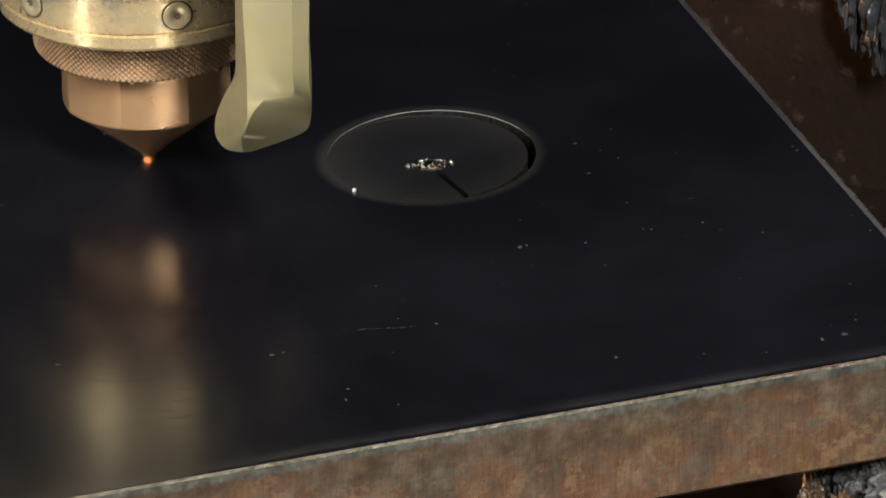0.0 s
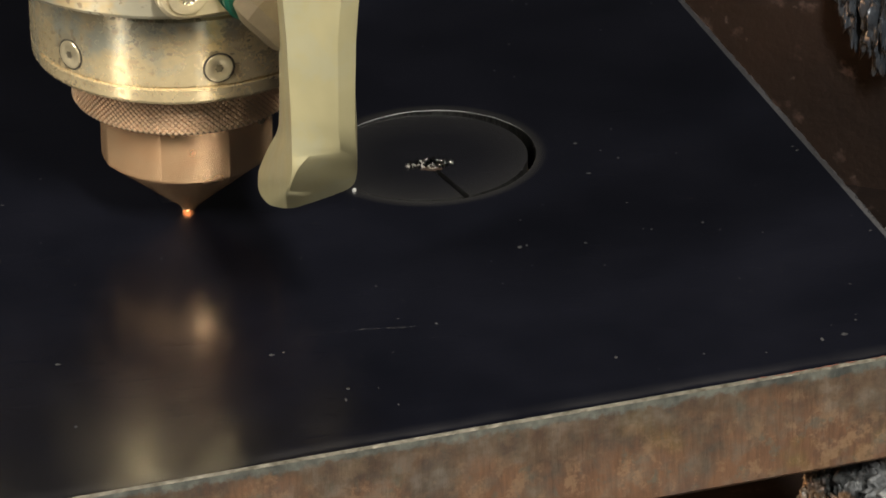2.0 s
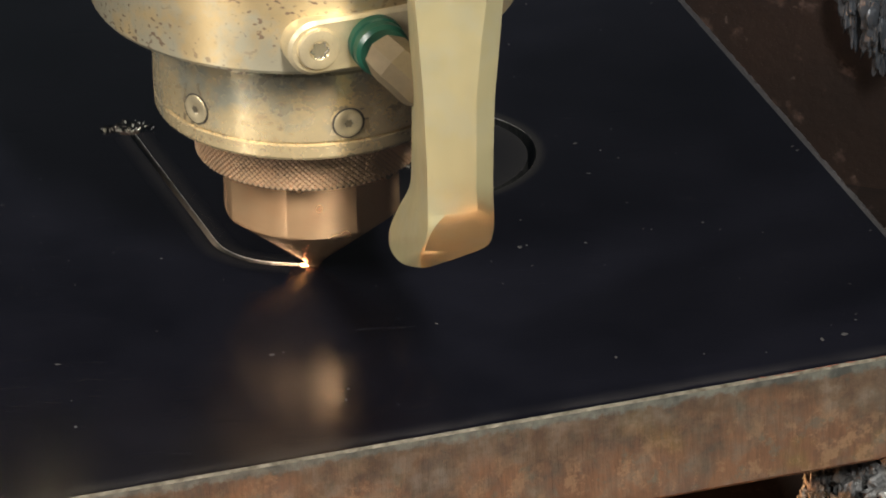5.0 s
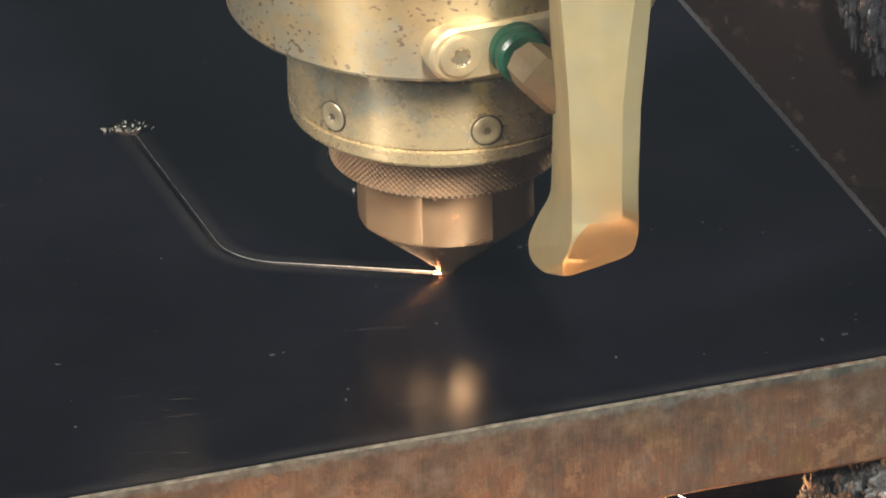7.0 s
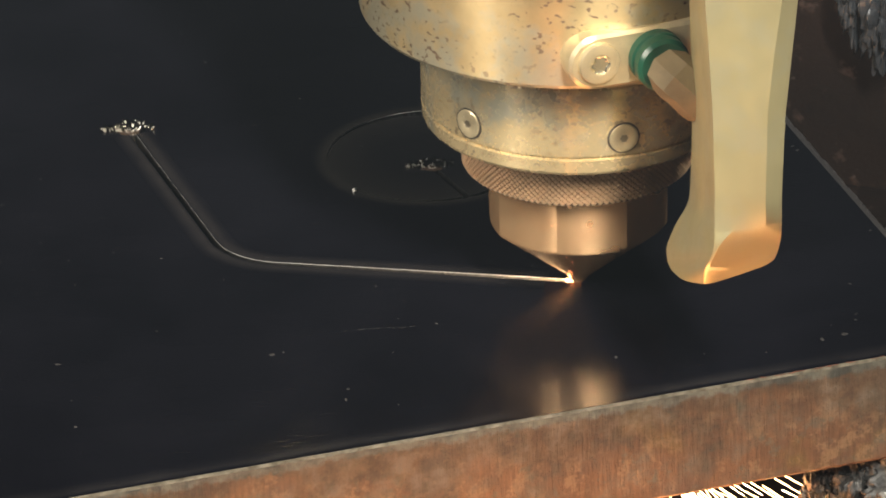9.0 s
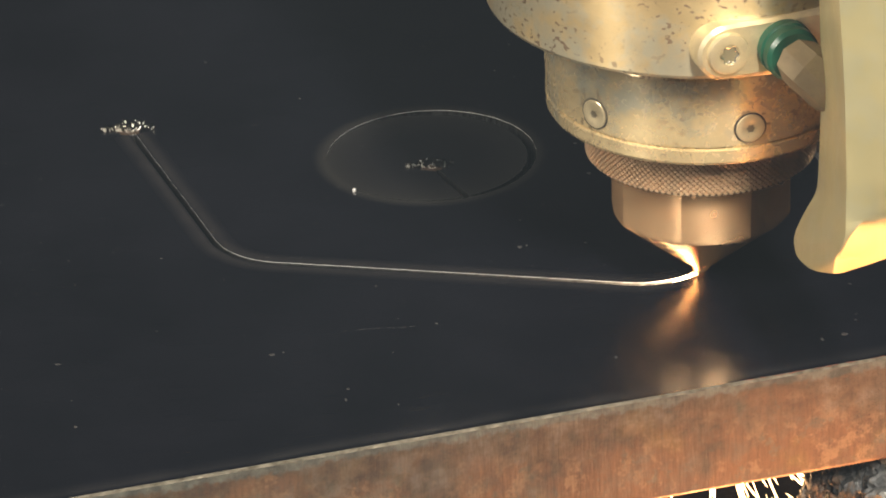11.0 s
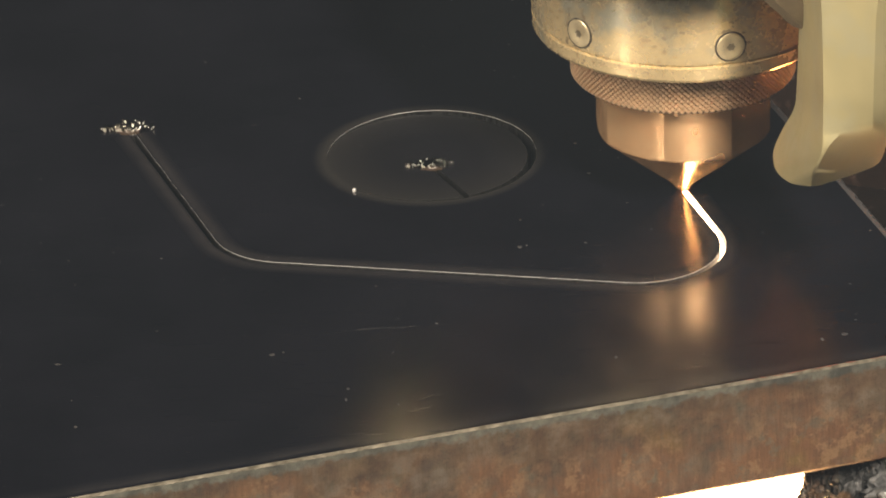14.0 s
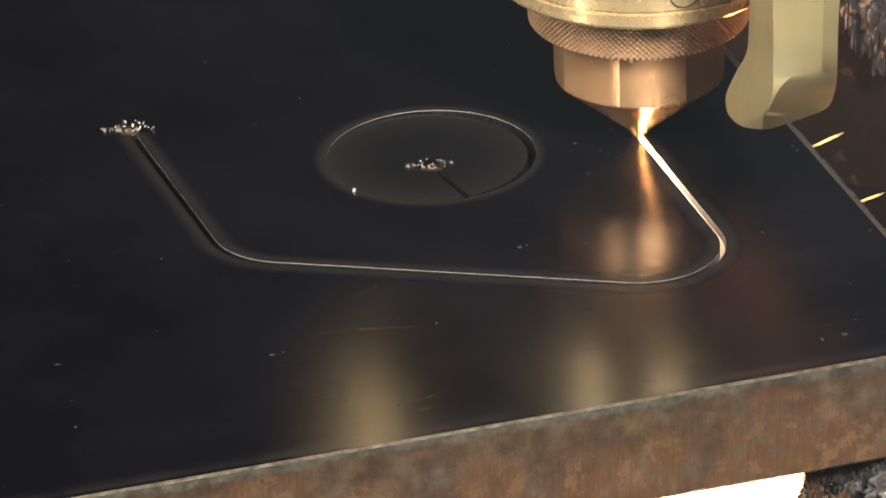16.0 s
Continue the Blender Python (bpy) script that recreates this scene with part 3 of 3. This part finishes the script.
for k in range(6):
    sc = on_wall(part("body_screw", cap_screw(2.25 * MM, 0.3 * MM), SCREW, head, smooth=30), 15.2 + 60 * k, 23.55, 35.2)
    part("socket", star_socket(0.6 * MM, 0.32 * MM), SOCKET, sc)
    # flat dark ring, a little proud: the gap's shade given as colour
    part("gap_shade_ring", lathe([(2.24 * MM, -0.5 * MM), (2.52 * MM, -0.5 * MM), (2.5 * MM, 0.07 * MM), (2.26 * MM, 0.07 * MM)], 40), GAP, sc)


def stadium(length, height, thick, bevel):
    bm = bmesh.new()
    pts = []
    for side in (1, -1):
        for a in np.linspace(-90, 90, 14):
            pts.append((side * (length / 2 - height / 2) + side * math.cos(radians(a)) * height / 2, side * math.sin(radians(a)) * height / 2))
    lo = [bm.verts.new((x, y, -3 * MM)) for x, y in pts]
    mi = [bm.verts.new((x, y, thick - bevel)) for x, y in pts]
    hi = [bm.verts.new((x * (1 - bevel / length * 2), y * (1 - bevel / height * 2), thick)) for x, y in pts]
    for a, b in ((lo, mi), (mi, hi)):
        for i in range(len(pts)):
            j = (i + 1) % len(pts)
            bm.faces.new((a[i], a[j], b[j], b[i]))
    bm.faces.new(hi)
    bmesh.ops.recalc_face_normals(bm, faces=bm.faces)
    return bm


port = on_wall(part("gas_port_plate", stadium(27 * MM, 8.6 * MM, 1.6 * MM, 0.5 * MM), SCREW, head, "pale oval gas port plate", smooth=30), 18.5, 32.0, 53.0)
flange = part("port_screw", cap_screw(3.2 * MM, 0.9 * MM), SCREW, port, "bright star-socket screw", smooth=30)
flange.location = (-9.0 * MM, 0.1 * MM, 1.6 * MM)
part("socket", star_socket(1.3 * MM, 0.95 * MM), plain("bright_socket", (0.9, 0.85, 0.7), 0.18, 0.9), flange)
collar = part("hose_collar", lathe([(r * MM, z * MM) for r, z in ((4.2, 0), (4.2, 1.4), (3.9, 1.6), (3.9, 2.1), (4.1, 2.3), (4.1, 3.6), (3.6, 4.2))], 40), GREEN, port, "green push-in hose collar", smooth=30)
collar.location = (-0.2 * MM, -0.2 * MM, 1.6 * MM)


def elbow():
    bm = bmesh.new()
    prev = None
    n = 8
    spine = [((0, 0, 4.0), 3.3), ((0, 0, 5.0), 3.4), ((0.2, -0.2, 5.3), 3.6), ((0.9, -0.9, 6.6), 3.7), ((2.2, -2.3, 7.6), 3.6), ((3.6, -4.0, 8.0), 3.6), ((4.6, -5.4, 8.1), 3.2), ((5.2, -6.2, 8.1), 1.8)]
    for k, (c, r) in enumerate(spine):
        c = Vector(c)
        nxt = Vector(spine[min(k + 1, len(spine) - 1)][0]) - Vector(spine[max(k - 1, 0)][0])
        q = nxt.to_track_quat("Z", "Y")
        ring = [bm.verts.new((c + q @ Vector((r * math.cos(2 * math.pi * i / n), r * math.sin(2 * math.pi * i / n), 0))) * MM) for i in range(n)]
        if prev:
            for i in range(n):
                bm.faces.new((prev[i], prev[(i + 1) % n], ring[(i + 1) % n], ring[i]))
        prev = ring
    bm.faces.new(prev)
    bmesh.ops.recalc_face_normals(bm, faces=bm.faces)
    return bm


el = part("elbow_fitting", elbow(), plain("dull_brown_brass", (0.25, 0.195, 0.115), 0.6, 0.4), port, "dull brass elbow fitting", smooth=24)
el.location = (-0.2 * MM, -0.2 * MM, 1.6 * MM)
grub = on_wall(part("grub_screw", cap_screw(1.0 * MM, 0.15 * MM), SOCKET, head, smooth=30), 62, 13.6, 18.8)

# unseen block added above and behind the sleeve, turned so its mirror image fits the view
block = part("reflected_block", box((0.0105, 0.04, 0.10), (0, 0, 0.05), 0.002), BRASS_BLOCK, head, "brass block behind the sleeve, added for its reflection")
block.matrix_basis = pose(-0.037, 0.052, 0.0605, -6, 0, -24.5)

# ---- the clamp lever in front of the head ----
# rows from top to foot, shaped to the camera's view, across and up in mm: outer left, left crease, middle crease, right
# crease, outer right
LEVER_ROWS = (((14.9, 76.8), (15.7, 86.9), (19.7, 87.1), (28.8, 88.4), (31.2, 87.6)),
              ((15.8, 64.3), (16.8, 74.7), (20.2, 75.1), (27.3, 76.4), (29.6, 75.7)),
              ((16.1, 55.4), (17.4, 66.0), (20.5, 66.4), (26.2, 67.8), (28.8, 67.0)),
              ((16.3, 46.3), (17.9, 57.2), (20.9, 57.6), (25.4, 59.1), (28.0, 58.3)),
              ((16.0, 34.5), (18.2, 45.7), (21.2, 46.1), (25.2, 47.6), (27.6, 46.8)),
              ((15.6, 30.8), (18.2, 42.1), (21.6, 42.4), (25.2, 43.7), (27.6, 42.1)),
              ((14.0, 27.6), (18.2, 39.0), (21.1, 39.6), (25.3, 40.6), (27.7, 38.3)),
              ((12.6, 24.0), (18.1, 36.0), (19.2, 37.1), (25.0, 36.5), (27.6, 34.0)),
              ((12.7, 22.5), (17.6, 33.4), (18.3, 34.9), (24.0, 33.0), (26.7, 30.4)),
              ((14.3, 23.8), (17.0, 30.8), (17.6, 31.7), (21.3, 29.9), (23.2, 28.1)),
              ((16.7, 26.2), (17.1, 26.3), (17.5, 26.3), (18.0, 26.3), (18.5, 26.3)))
# how far each of these lies behind the front face, in mm, fitted to the camera's view
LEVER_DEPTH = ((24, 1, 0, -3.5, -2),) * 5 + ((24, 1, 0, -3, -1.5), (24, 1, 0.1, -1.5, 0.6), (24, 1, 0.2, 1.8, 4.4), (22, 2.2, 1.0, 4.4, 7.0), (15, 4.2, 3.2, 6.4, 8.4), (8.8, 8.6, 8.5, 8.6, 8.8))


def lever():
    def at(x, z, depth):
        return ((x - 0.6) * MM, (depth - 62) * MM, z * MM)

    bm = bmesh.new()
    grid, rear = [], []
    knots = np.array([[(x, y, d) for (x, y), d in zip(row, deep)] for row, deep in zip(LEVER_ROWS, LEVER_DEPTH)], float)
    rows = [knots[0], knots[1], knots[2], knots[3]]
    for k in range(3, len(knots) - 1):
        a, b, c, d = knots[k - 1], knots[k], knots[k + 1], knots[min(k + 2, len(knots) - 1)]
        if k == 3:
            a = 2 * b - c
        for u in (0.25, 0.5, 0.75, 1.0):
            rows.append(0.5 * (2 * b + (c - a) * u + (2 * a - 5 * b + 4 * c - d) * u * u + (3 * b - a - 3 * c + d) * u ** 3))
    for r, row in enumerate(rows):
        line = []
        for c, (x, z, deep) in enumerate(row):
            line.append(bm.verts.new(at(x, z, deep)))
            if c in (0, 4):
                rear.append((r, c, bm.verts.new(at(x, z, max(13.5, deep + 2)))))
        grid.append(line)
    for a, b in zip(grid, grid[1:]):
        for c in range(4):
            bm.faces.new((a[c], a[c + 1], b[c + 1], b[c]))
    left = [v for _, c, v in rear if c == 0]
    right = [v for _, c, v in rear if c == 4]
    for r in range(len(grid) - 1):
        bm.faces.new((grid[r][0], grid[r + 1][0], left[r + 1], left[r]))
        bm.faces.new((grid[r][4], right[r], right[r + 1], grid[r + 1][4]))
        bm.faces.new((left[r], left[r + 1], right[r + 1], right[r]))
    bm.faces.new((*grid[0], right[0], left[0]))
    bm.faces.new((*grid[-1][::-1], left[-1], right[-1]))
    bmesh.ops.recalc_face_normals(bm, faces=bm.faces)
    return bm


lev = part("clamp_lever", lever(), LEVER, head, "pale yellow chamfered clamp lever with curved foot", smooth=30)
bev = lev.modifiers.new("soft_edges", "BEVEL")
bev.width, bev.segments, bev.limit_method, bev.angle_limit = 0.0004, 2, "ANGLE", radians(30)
part("lever_arm", box((0.02, 0.07, 0.014), (0.024, -0.032, 0.108), 0.002), LEVER, head)


# ---- tray, slats and slag below the plate ----
def rough_sheet(w, h, nx, ny, place, amp, freq):
    bm = bmesh.new()
    rows = [[bm.verts.new(Vector(place(i / nx, j / ny)) + Vector((0, 0, amp * noise.fractal((w * i / nx * freq, h * j / ny * freq, 0), 1.0, 2.0, 4)))) for i in range(nx + 1)] for j in range(ny + 1)]
    for a, b in zip(rows, rows[1:]):
        for i in range(nx):
            bm.faces.new((a[i], a[i + 1], b[i + 1], b[i]))
    return bm


tray = tagged(new("slag_tray", mesh_of("slag_tray", rough_sheet(1.2, 1.2, 120, 120, lambda a, b: (-0.6 + 1.2 * a, -0.5 + 1.2 * b, -0.07), 0.002, 30), TRAY, 60)),
              "brown steel tray darkened for shade, strewn with slag grains", "tray", kind="structure")


def lump(rx, ry, rz, seed, sub=5, rough=0.42, freq=2.8):
    bm = bmesh.new()
    bmesh.ops.create_icosphere(bm, subdivisions=sub, radius=1)
    for v in bm.verts:
        c = v.co.copy()
        k = 1 + rough * noise.fractal(c * freq + Vector((seed * 7.1, seed, 0)), 0.8, 2.1, 5) * 1.3 + 0.12 * rough * noise.noise(c * 11 + Vector((seed, 0, 0)))
        v.co = Vector((c.x * rx, c.y * ry, c.z * rz)) * k
    return bm


def slat(name_place, length, turn, lumps, label, crust, crust_label):
    """A vertical support slat with slag crusted over its top and side."""
    ob = thing("support_slat", name_place, label, "support slat", group="support slats")
    ob.rotation_euler = (0, 0, radians(turn))
    part("blade", box((length, 0.004, 0.053), (length / 2, 0.004, -0.0265), 0.0006), TRAY, ob)
    for i, (x, y, z, rx, ry, rz) in enumerate(lumps):
        ob2 = part("slag_lump", lump(rx, ry, rz, i + length * 100), crust, ob, crust_label, smooth=70)
        ob2.location = (x, y, z)
    return ob


slat((0.0623, -0.0375, -0.0178), 0.2, 4, [(0.000, 0.003, -0.006, 0.0042, 0.004, 0.008), (0.007, 0, -0.007, 0.006, 0.005, 0.008), (-0.0055, 0.003, -0.004, 0.0024, 0.002, 0.0035), (-0.0075, 0.001, -0.0085, 0.0017, 0.002, 0.004), (-0.0022, -0.001, -0.012, 0.003, 0.002, 0.006),
     (0.002, 0.001, -0.018, 0.0055, 0.004, 0.009), (-0.0035, 0.0035, -0.0125, 0.0022, 0.002, 0.0045), (0.017, 0, -0.008, 0.008, 0.005, 0.009)], "rusty support slat crusted with grey slag under the plate", SLAG, "crusted grey slag")
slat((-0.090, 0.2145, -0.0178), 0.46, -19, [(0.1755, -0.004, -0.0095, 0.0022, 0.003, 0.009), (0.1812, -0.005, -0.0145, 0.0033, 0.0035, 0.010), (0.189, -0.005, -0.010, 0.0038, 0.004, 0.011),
     (0.197, -0.004, -0.013, 0.004, 0.004, 0.013)], "dark support slat hung with slag drips beside the plate", DRIPS, "bluish slag drips coloured dark for shade")


def grains():
    bm = bmesh.new()
    random.seed(11)
    for i in range(700):
        x, y = random.uniform(-0.02, 0.2), random.uniform(-0.06, 0.36)
        r = 0.0003 + 0.0011 * random.random() ** 3
        ret = bmesh.ops.create_icosphere(bm, subdivisions=1, radius=r)
        bmesh.ops.translate(bm, vec=(x, y, -0.0695 + random.uniform(0, 0.001)), verts=ret["verts"])
    return bm


tagged(new("slag_grains", mesh_of("slag_grains", grains(), SLAG, 60)), "small grey slag grains lying on the tray", "slag grains", kind="stuff")

# ---- workshop round the machine ----
tagged(new("machine_bed", mesh_of("machine_bed", box((1.3, 1.3, 0.82), (0, 0.1, -0.485), 0.004), WALL)), "dark painted machine bed carrying the slag tray", "machine bed", kind="structure")
for name, size, centre in (("wall_north", (8, 0.2, 3.4), (0, 4, 0.8)), ("wall_south", (8, 0.2, 3.4), (0, -4, 0.8)), ("wall_east", (0.2, 8, 3.4), (4, 0, 0.8)),
                           ("wall_west", (0.2, 8, 3.4), (-4, 0, 0.8)), ("floor", (8, 8, 0.1), (0, 0, -0.95)), ("ceiling", (8, 8, 0.1), (0, 0, 2.5))):
    tagged(new(name, mesh_of(name, box(size, centre), WALL)), "plain dark workshop " + name.split("_")[0], name.split("_")[0], kind="structure")


# ---- glowing melt and sparks ----
trail = []
for k in range(60):
    # first pieces are melt; the long tail glows in place of light on kerf walls
    strength = 115 * math.exp(-k / 6.0) + 7 * (1 - k / 60.0) ** 2
    mat = glow("melt_and_wall_glow", (1.0, 0.66 if k < 6 else 0.74, 0.36 if k < 6 else 0.5), strength) if k else glow("melt_bead", (1.0, 0.40, 0.18), 25)
    ob = tagged(new("kerf_glow_piece", mesh_of("kerf_glow_piece", box((1.05 * MM, (0.5 + 0.3 * math.exp(-k / 7)) * MM, 6 * MM), (0, 0, -3.9 * MM if k else -2.85 * MM), 0.1 * MM), mat)), "white-hot melt and light along the walls inside the cut", "molten metal", group="melt in the cut")
    trail.append((ob, k * 1.0 if k else 0.9))


def spark_jet():
    bm = bmesh.new()
    random.seed(21)
    for i in range(150):
        far = random.random() ** 0.8
        start = far * 0.075
        length = random.uniform(0.008, 0.024)
        a, b = random.gauss(0, 0.16), random.gauss(0.55, 0.18)
        d = Vector((-1, a, -max(b, 0.05))).normalized()
        if i > 122:
            d = Vector((1, random.gauss(-0.25, 0.15), -random.uniform(0.5, 1.0))).normalized()
            start *= 0.7
        p = Vector((0, 0, -0.018)) + d * start
        r = random.uniform(0.00004, 0.00010)
        q = d.to_track_quat("Z", "Y")
        rings = []
        for k in (0, 0.7, 1):
            rr = r if k < 1 else r * 0.3
            rings.append([bm.verts.new(p + d * length * k + q @ Vector((rr * math.cos(c), rr * math.sin(c), 0))) for c in (0, 2.1, 4.2)])
        for lo, hi in zip(rings, rings[1:]):
            for j in range(3):
                bm.faces.new((lo[j], lo[(j + 1) % 3], hi[(j + 1) % 3], hi[j]))
    return bm


def plume():
    """Ragged glowing spindle under the cut: stands in for spark light, widened to the camera's view."""
    bm = bmesh.new()
    random.seed(31)
    n, prev = 10, None
    for k in range(13):
        f = k / 12
        wide, high = (0.0008 + 0.0165 * f) * random.uniform(0.9, 1.1), (0.0008 + 0.0048 * f) * random.uniform(0.75, 1.2)
        c = Vector((-0.066 * f, 0.0006 * random.uniform(-1, 1), -0.0195 - 0.043 * f))
        ring = [bm.verts.new(c + Vector((0, wide * math.cos(2 * math.pi * i / n), high * math.sin(2 * math.pi * i / n)))) for i in range(n)]
        if prev:
            for i in range(n):
                bm.faces.new((prev[i], prev[(i + 1) % n], ring[(i + 1) % n], ring[i]))
        prev = ring
    return bm


def fill_lump():
    """Glowing lump standing in for scattered sparks, added to light lever foot and front edge."""
    bm = lump(0.025, 0.050, 0.0022, 5, 4, 0.4)
    bmesh.ops.translate(bm, vec=(-0.004, -0.034, -0.0645), verts=bm.verts)
    return bm


jet = tagged(new("spark_jet", mesh_of("spark_jet", spark_jet(), SPARK)), "jet of white-orange sparks under the plate", "sparks", kind="stuff")
part("spark_fill_glow", fill_lump(), glow("added_spark_glow", (1.0, 0.42, 0.16), 25), jet, "glow added for the light of scattered sparks")


def radial_sparks():
    """Thick sparks thrown out all round under the plate."""
    bm = bmesh.new()
    random.seed(41)
    for i in range(150):
        a = random.uniform(0, 2 * math.pi)
        d = Vector((math.cos(a), math.sin(a), -random.uniform(0.35, 1.1))).normalized()
        p = Vector((0, 0, -0.019)) + d * random.uniform(0.006, 0.040)
        d = (d + Vector((random.gauss(0, 0.25), random.gauss(0, 0.25), random.gauss(0, 0.2)))).normalized()
        length, r = random.uniform(0.006, 0.020), random.uniform(0.00004, 0.00012)
        if (p + d * length).z < -0.066:
            continue
        q = d.to_track_quat("Z", "Y")
        rings = [[bm.verts.new(p + d * length * k + q @ Vector((rr * math.cos(c), rr * math.sin(c), 0))) for c in (0, 1.57, 3.14, 4.71)] for k, rr in ((0, r * 0.4), (0.15, r), (0.85, r), (1, r * 0.3))]
        for lo, hi in zip(rings, rings[1:]):
            for j in range(4):
                bm.faces.new((lo[j], lo[(j + 1) % 4], hi[(j + 1) % 4], hi[j]))
    return bm


part("radial_sparks", radial_sparks(), glow("thrown_sparks", (1.0, 0.52, 0.23), 22), jet, "thick white sparks thrown all round")["kind"] = "stuff"
part("jet_core", plume(), glow("spark_light_core", (1.0, 0.62, 0.33), 26), jet, "glowing spindle standing in for spark light under the plate")


def smoke_sheet():
    """One thin drifting veil of fume, densest in the middle."""
    m = Nodes("thin_cutting_fume", 1.0, 0.0, (0.40, 0.535, 0.66), 0.0)
    src = m.node("ShaderNodeTexCoord", 3)
    r = m.node("ShaderNodeVectorMath", 1, {"operation": "LENGTH"}, i0=m.node("ShaderNodeMapping", i0=src, i3=(4.2, 4.8, 0)))
    fade = m.ramp(r, [(0.0, grey(1)), (0.45, grey(0.72)), (1.0, grey(0))])
    wisps = m.ramp(m.noise(src, 11, 3, 0.55), [(0.25, grey(0.45)), (0.75, grey(1))])
    m.set("Alpha", m.math("MULTIPLY", m.math("MULTIPLY", fade, wisps), 0.0086))
    bm = rough_sheet(0.52, 0.52, 24, 24, lambda a, b: (-0.26 + 0.52 * a, -0.26 + 0.52 * b, 0), 0.0006, 12)
    return mesh_of("fume_veil", bm, m.mat, 80)


fume = thing("cutting_fume", (0, 0, 0), "thin blue-grey cutting fume drifting before the cutting head", "smoke", kind="stuff")
veil = smoke_sheet()
for x, y, lift, turn in ((0, 0, 0, 0), (-0.03, 0.02, 0.012, 70), (0.035, -0.01, 0.024, 160)):
    wisp = new("fume_wisp", veil)
    wisp.parent = fume
    wisp.matrix_basis = pose(x, y, lift, 0, 0, turn)
bead = tagged(new("metal_bead", mesh_of("metal_bead", lump(0.35 * MM, 0.4 * MM, 0.4 * MM, 3, 2, 0.2), plain("bright_bead", (0.85, 0.85, 0.83), 0.3, 0.4), 60)),
              "tiny bright bead of metal beside the round cut", "metal bead")
bead.location = (-13.73 * MM, 21.32 * MM, 0.2 * MM)


def spark_streak(length):
    return lathe([(0.05 * MM, 0), (0.22 * MM, length * 0.2), (0.24 * MM, length * 0.8), (0.05 * MM, length)], 8)


loose_sparks = []
for place, way, span in (((0.0634, 0.0831, -0.0245), (0.74, 0.67, 0.0), 5.0), ((0.0700, 0.0617, -0.0245), (0.82, 0.57, 0.0), 2.4)):
    ob = tagged(new("flying_spark", mesh_of("flying_spark", spark_streak(span * MM), glow("yellow_spark", (1.0, 0.72, 0.25), 3.0))), "yellow spark streaking away from the cut", "spark", group="flying sparks")
    loose_sparks.append((ob, Vector(place), Vector(way).normalized()))


def motions():
    times = [i * 0.2 for i in range(81)]

    def at(s_):
        p, d = along(s_)
        return p, math.degrees(math.atan2(d.y, d.x))

    walk(head, [(t, pose(*(at(cut_length(t))[0] * MM), 0, 0, 0.7, 0)) for t in times])
    walk(jet, [(t, pose(*(at(cut_length(t))[0] * MM), 0, 0, 0, at(cut_length(t))[1])) for t in times])
    for ob, lag in trail:
        rows = []
        for t in times:
            p, a = at(cut_length(t) - lag - 0.55)
            # lowered on the first leg so the glow stays hidden from the camera
            deep = min(max((lag - 3) / 4, 0), 1) * min(max((LEN2 - cut_length(t) + lag) / 8, 0), 1)
            # raised round the second bend so the glow shows to the camera
            rise = min(max((cut_length(t) - LEN3) / 12, 0), 1) * math.exp(-lag / 9) if lag != 0.9 else 0.0
            rows.append((t, pose(*(p * MM), (0.85 * rise - 2.2 * deep) * MM, 0, 0, a)))
        walk(ob, rows)
    # the fume sheets face the camera; sunk from above and drifted off to set its veil
    drift = ((0.0, -0.05, 0.46, 0), (2.0, -0.05, 0.34, 1), (2.4, -0.02, 0.15, 1), (2.7, -0.03, 0.16, 1), (3.2, -0.06, 0.195, 1), (4.2, -0.06, 0.205, 2), (6.5, -0.02, 0.165, 3), (7.2, -0.02, 0.085, 3), (8.4, -0.01, 0.095, 4),
             (9.0, 0.0, 0.135, 4), (11.3, -0.02, 0.03, 5), (12.6, 0.0, 0.02, 6), (14.4, 0.05, 0.07, 6), (15.0, 0.10, 0.09, 7), (16.0, 0.13, 0.09, 8))
    walk(fume, [(t, pose(x, -0.20 + 0.45 * up, 0.10 + 0.89 * up, 62 + a, 0, 0)) for t, x, up, a in drift])
    for ob, end, way in loose_sparks:
        turn = way.to_track_quat("Z", "Y").to_matrix().to_4x4()
        start = end - way * 0.03
        walk(ob, [(0.0, Matrix.Translation(start) @ turn), (15.85, Matrix.Translation(start) @ turn), (16.0, Matrix.Translation(end) @ turn)])
    rest, gone = pose(0, 0, 0), pose(0, 0, -0.062)
    low = pose(0, 0, -1.2 * MM)
    for ob, t in films:
        if t > 0.05:
            walk(ob, [(0.0, low), (t, low), (min(t + 0.3, 16.0), rest)] + ([(16.0, rest)] if t < 15.6 else []))
    for ob, t in slivers:
        t = max(t, 0.05)
        walk(ob, [(0.0, rest), (t, rest), (t + 0.12, gone)] + ([(16.0, gone)] if t < 15.8 else []))


motions()
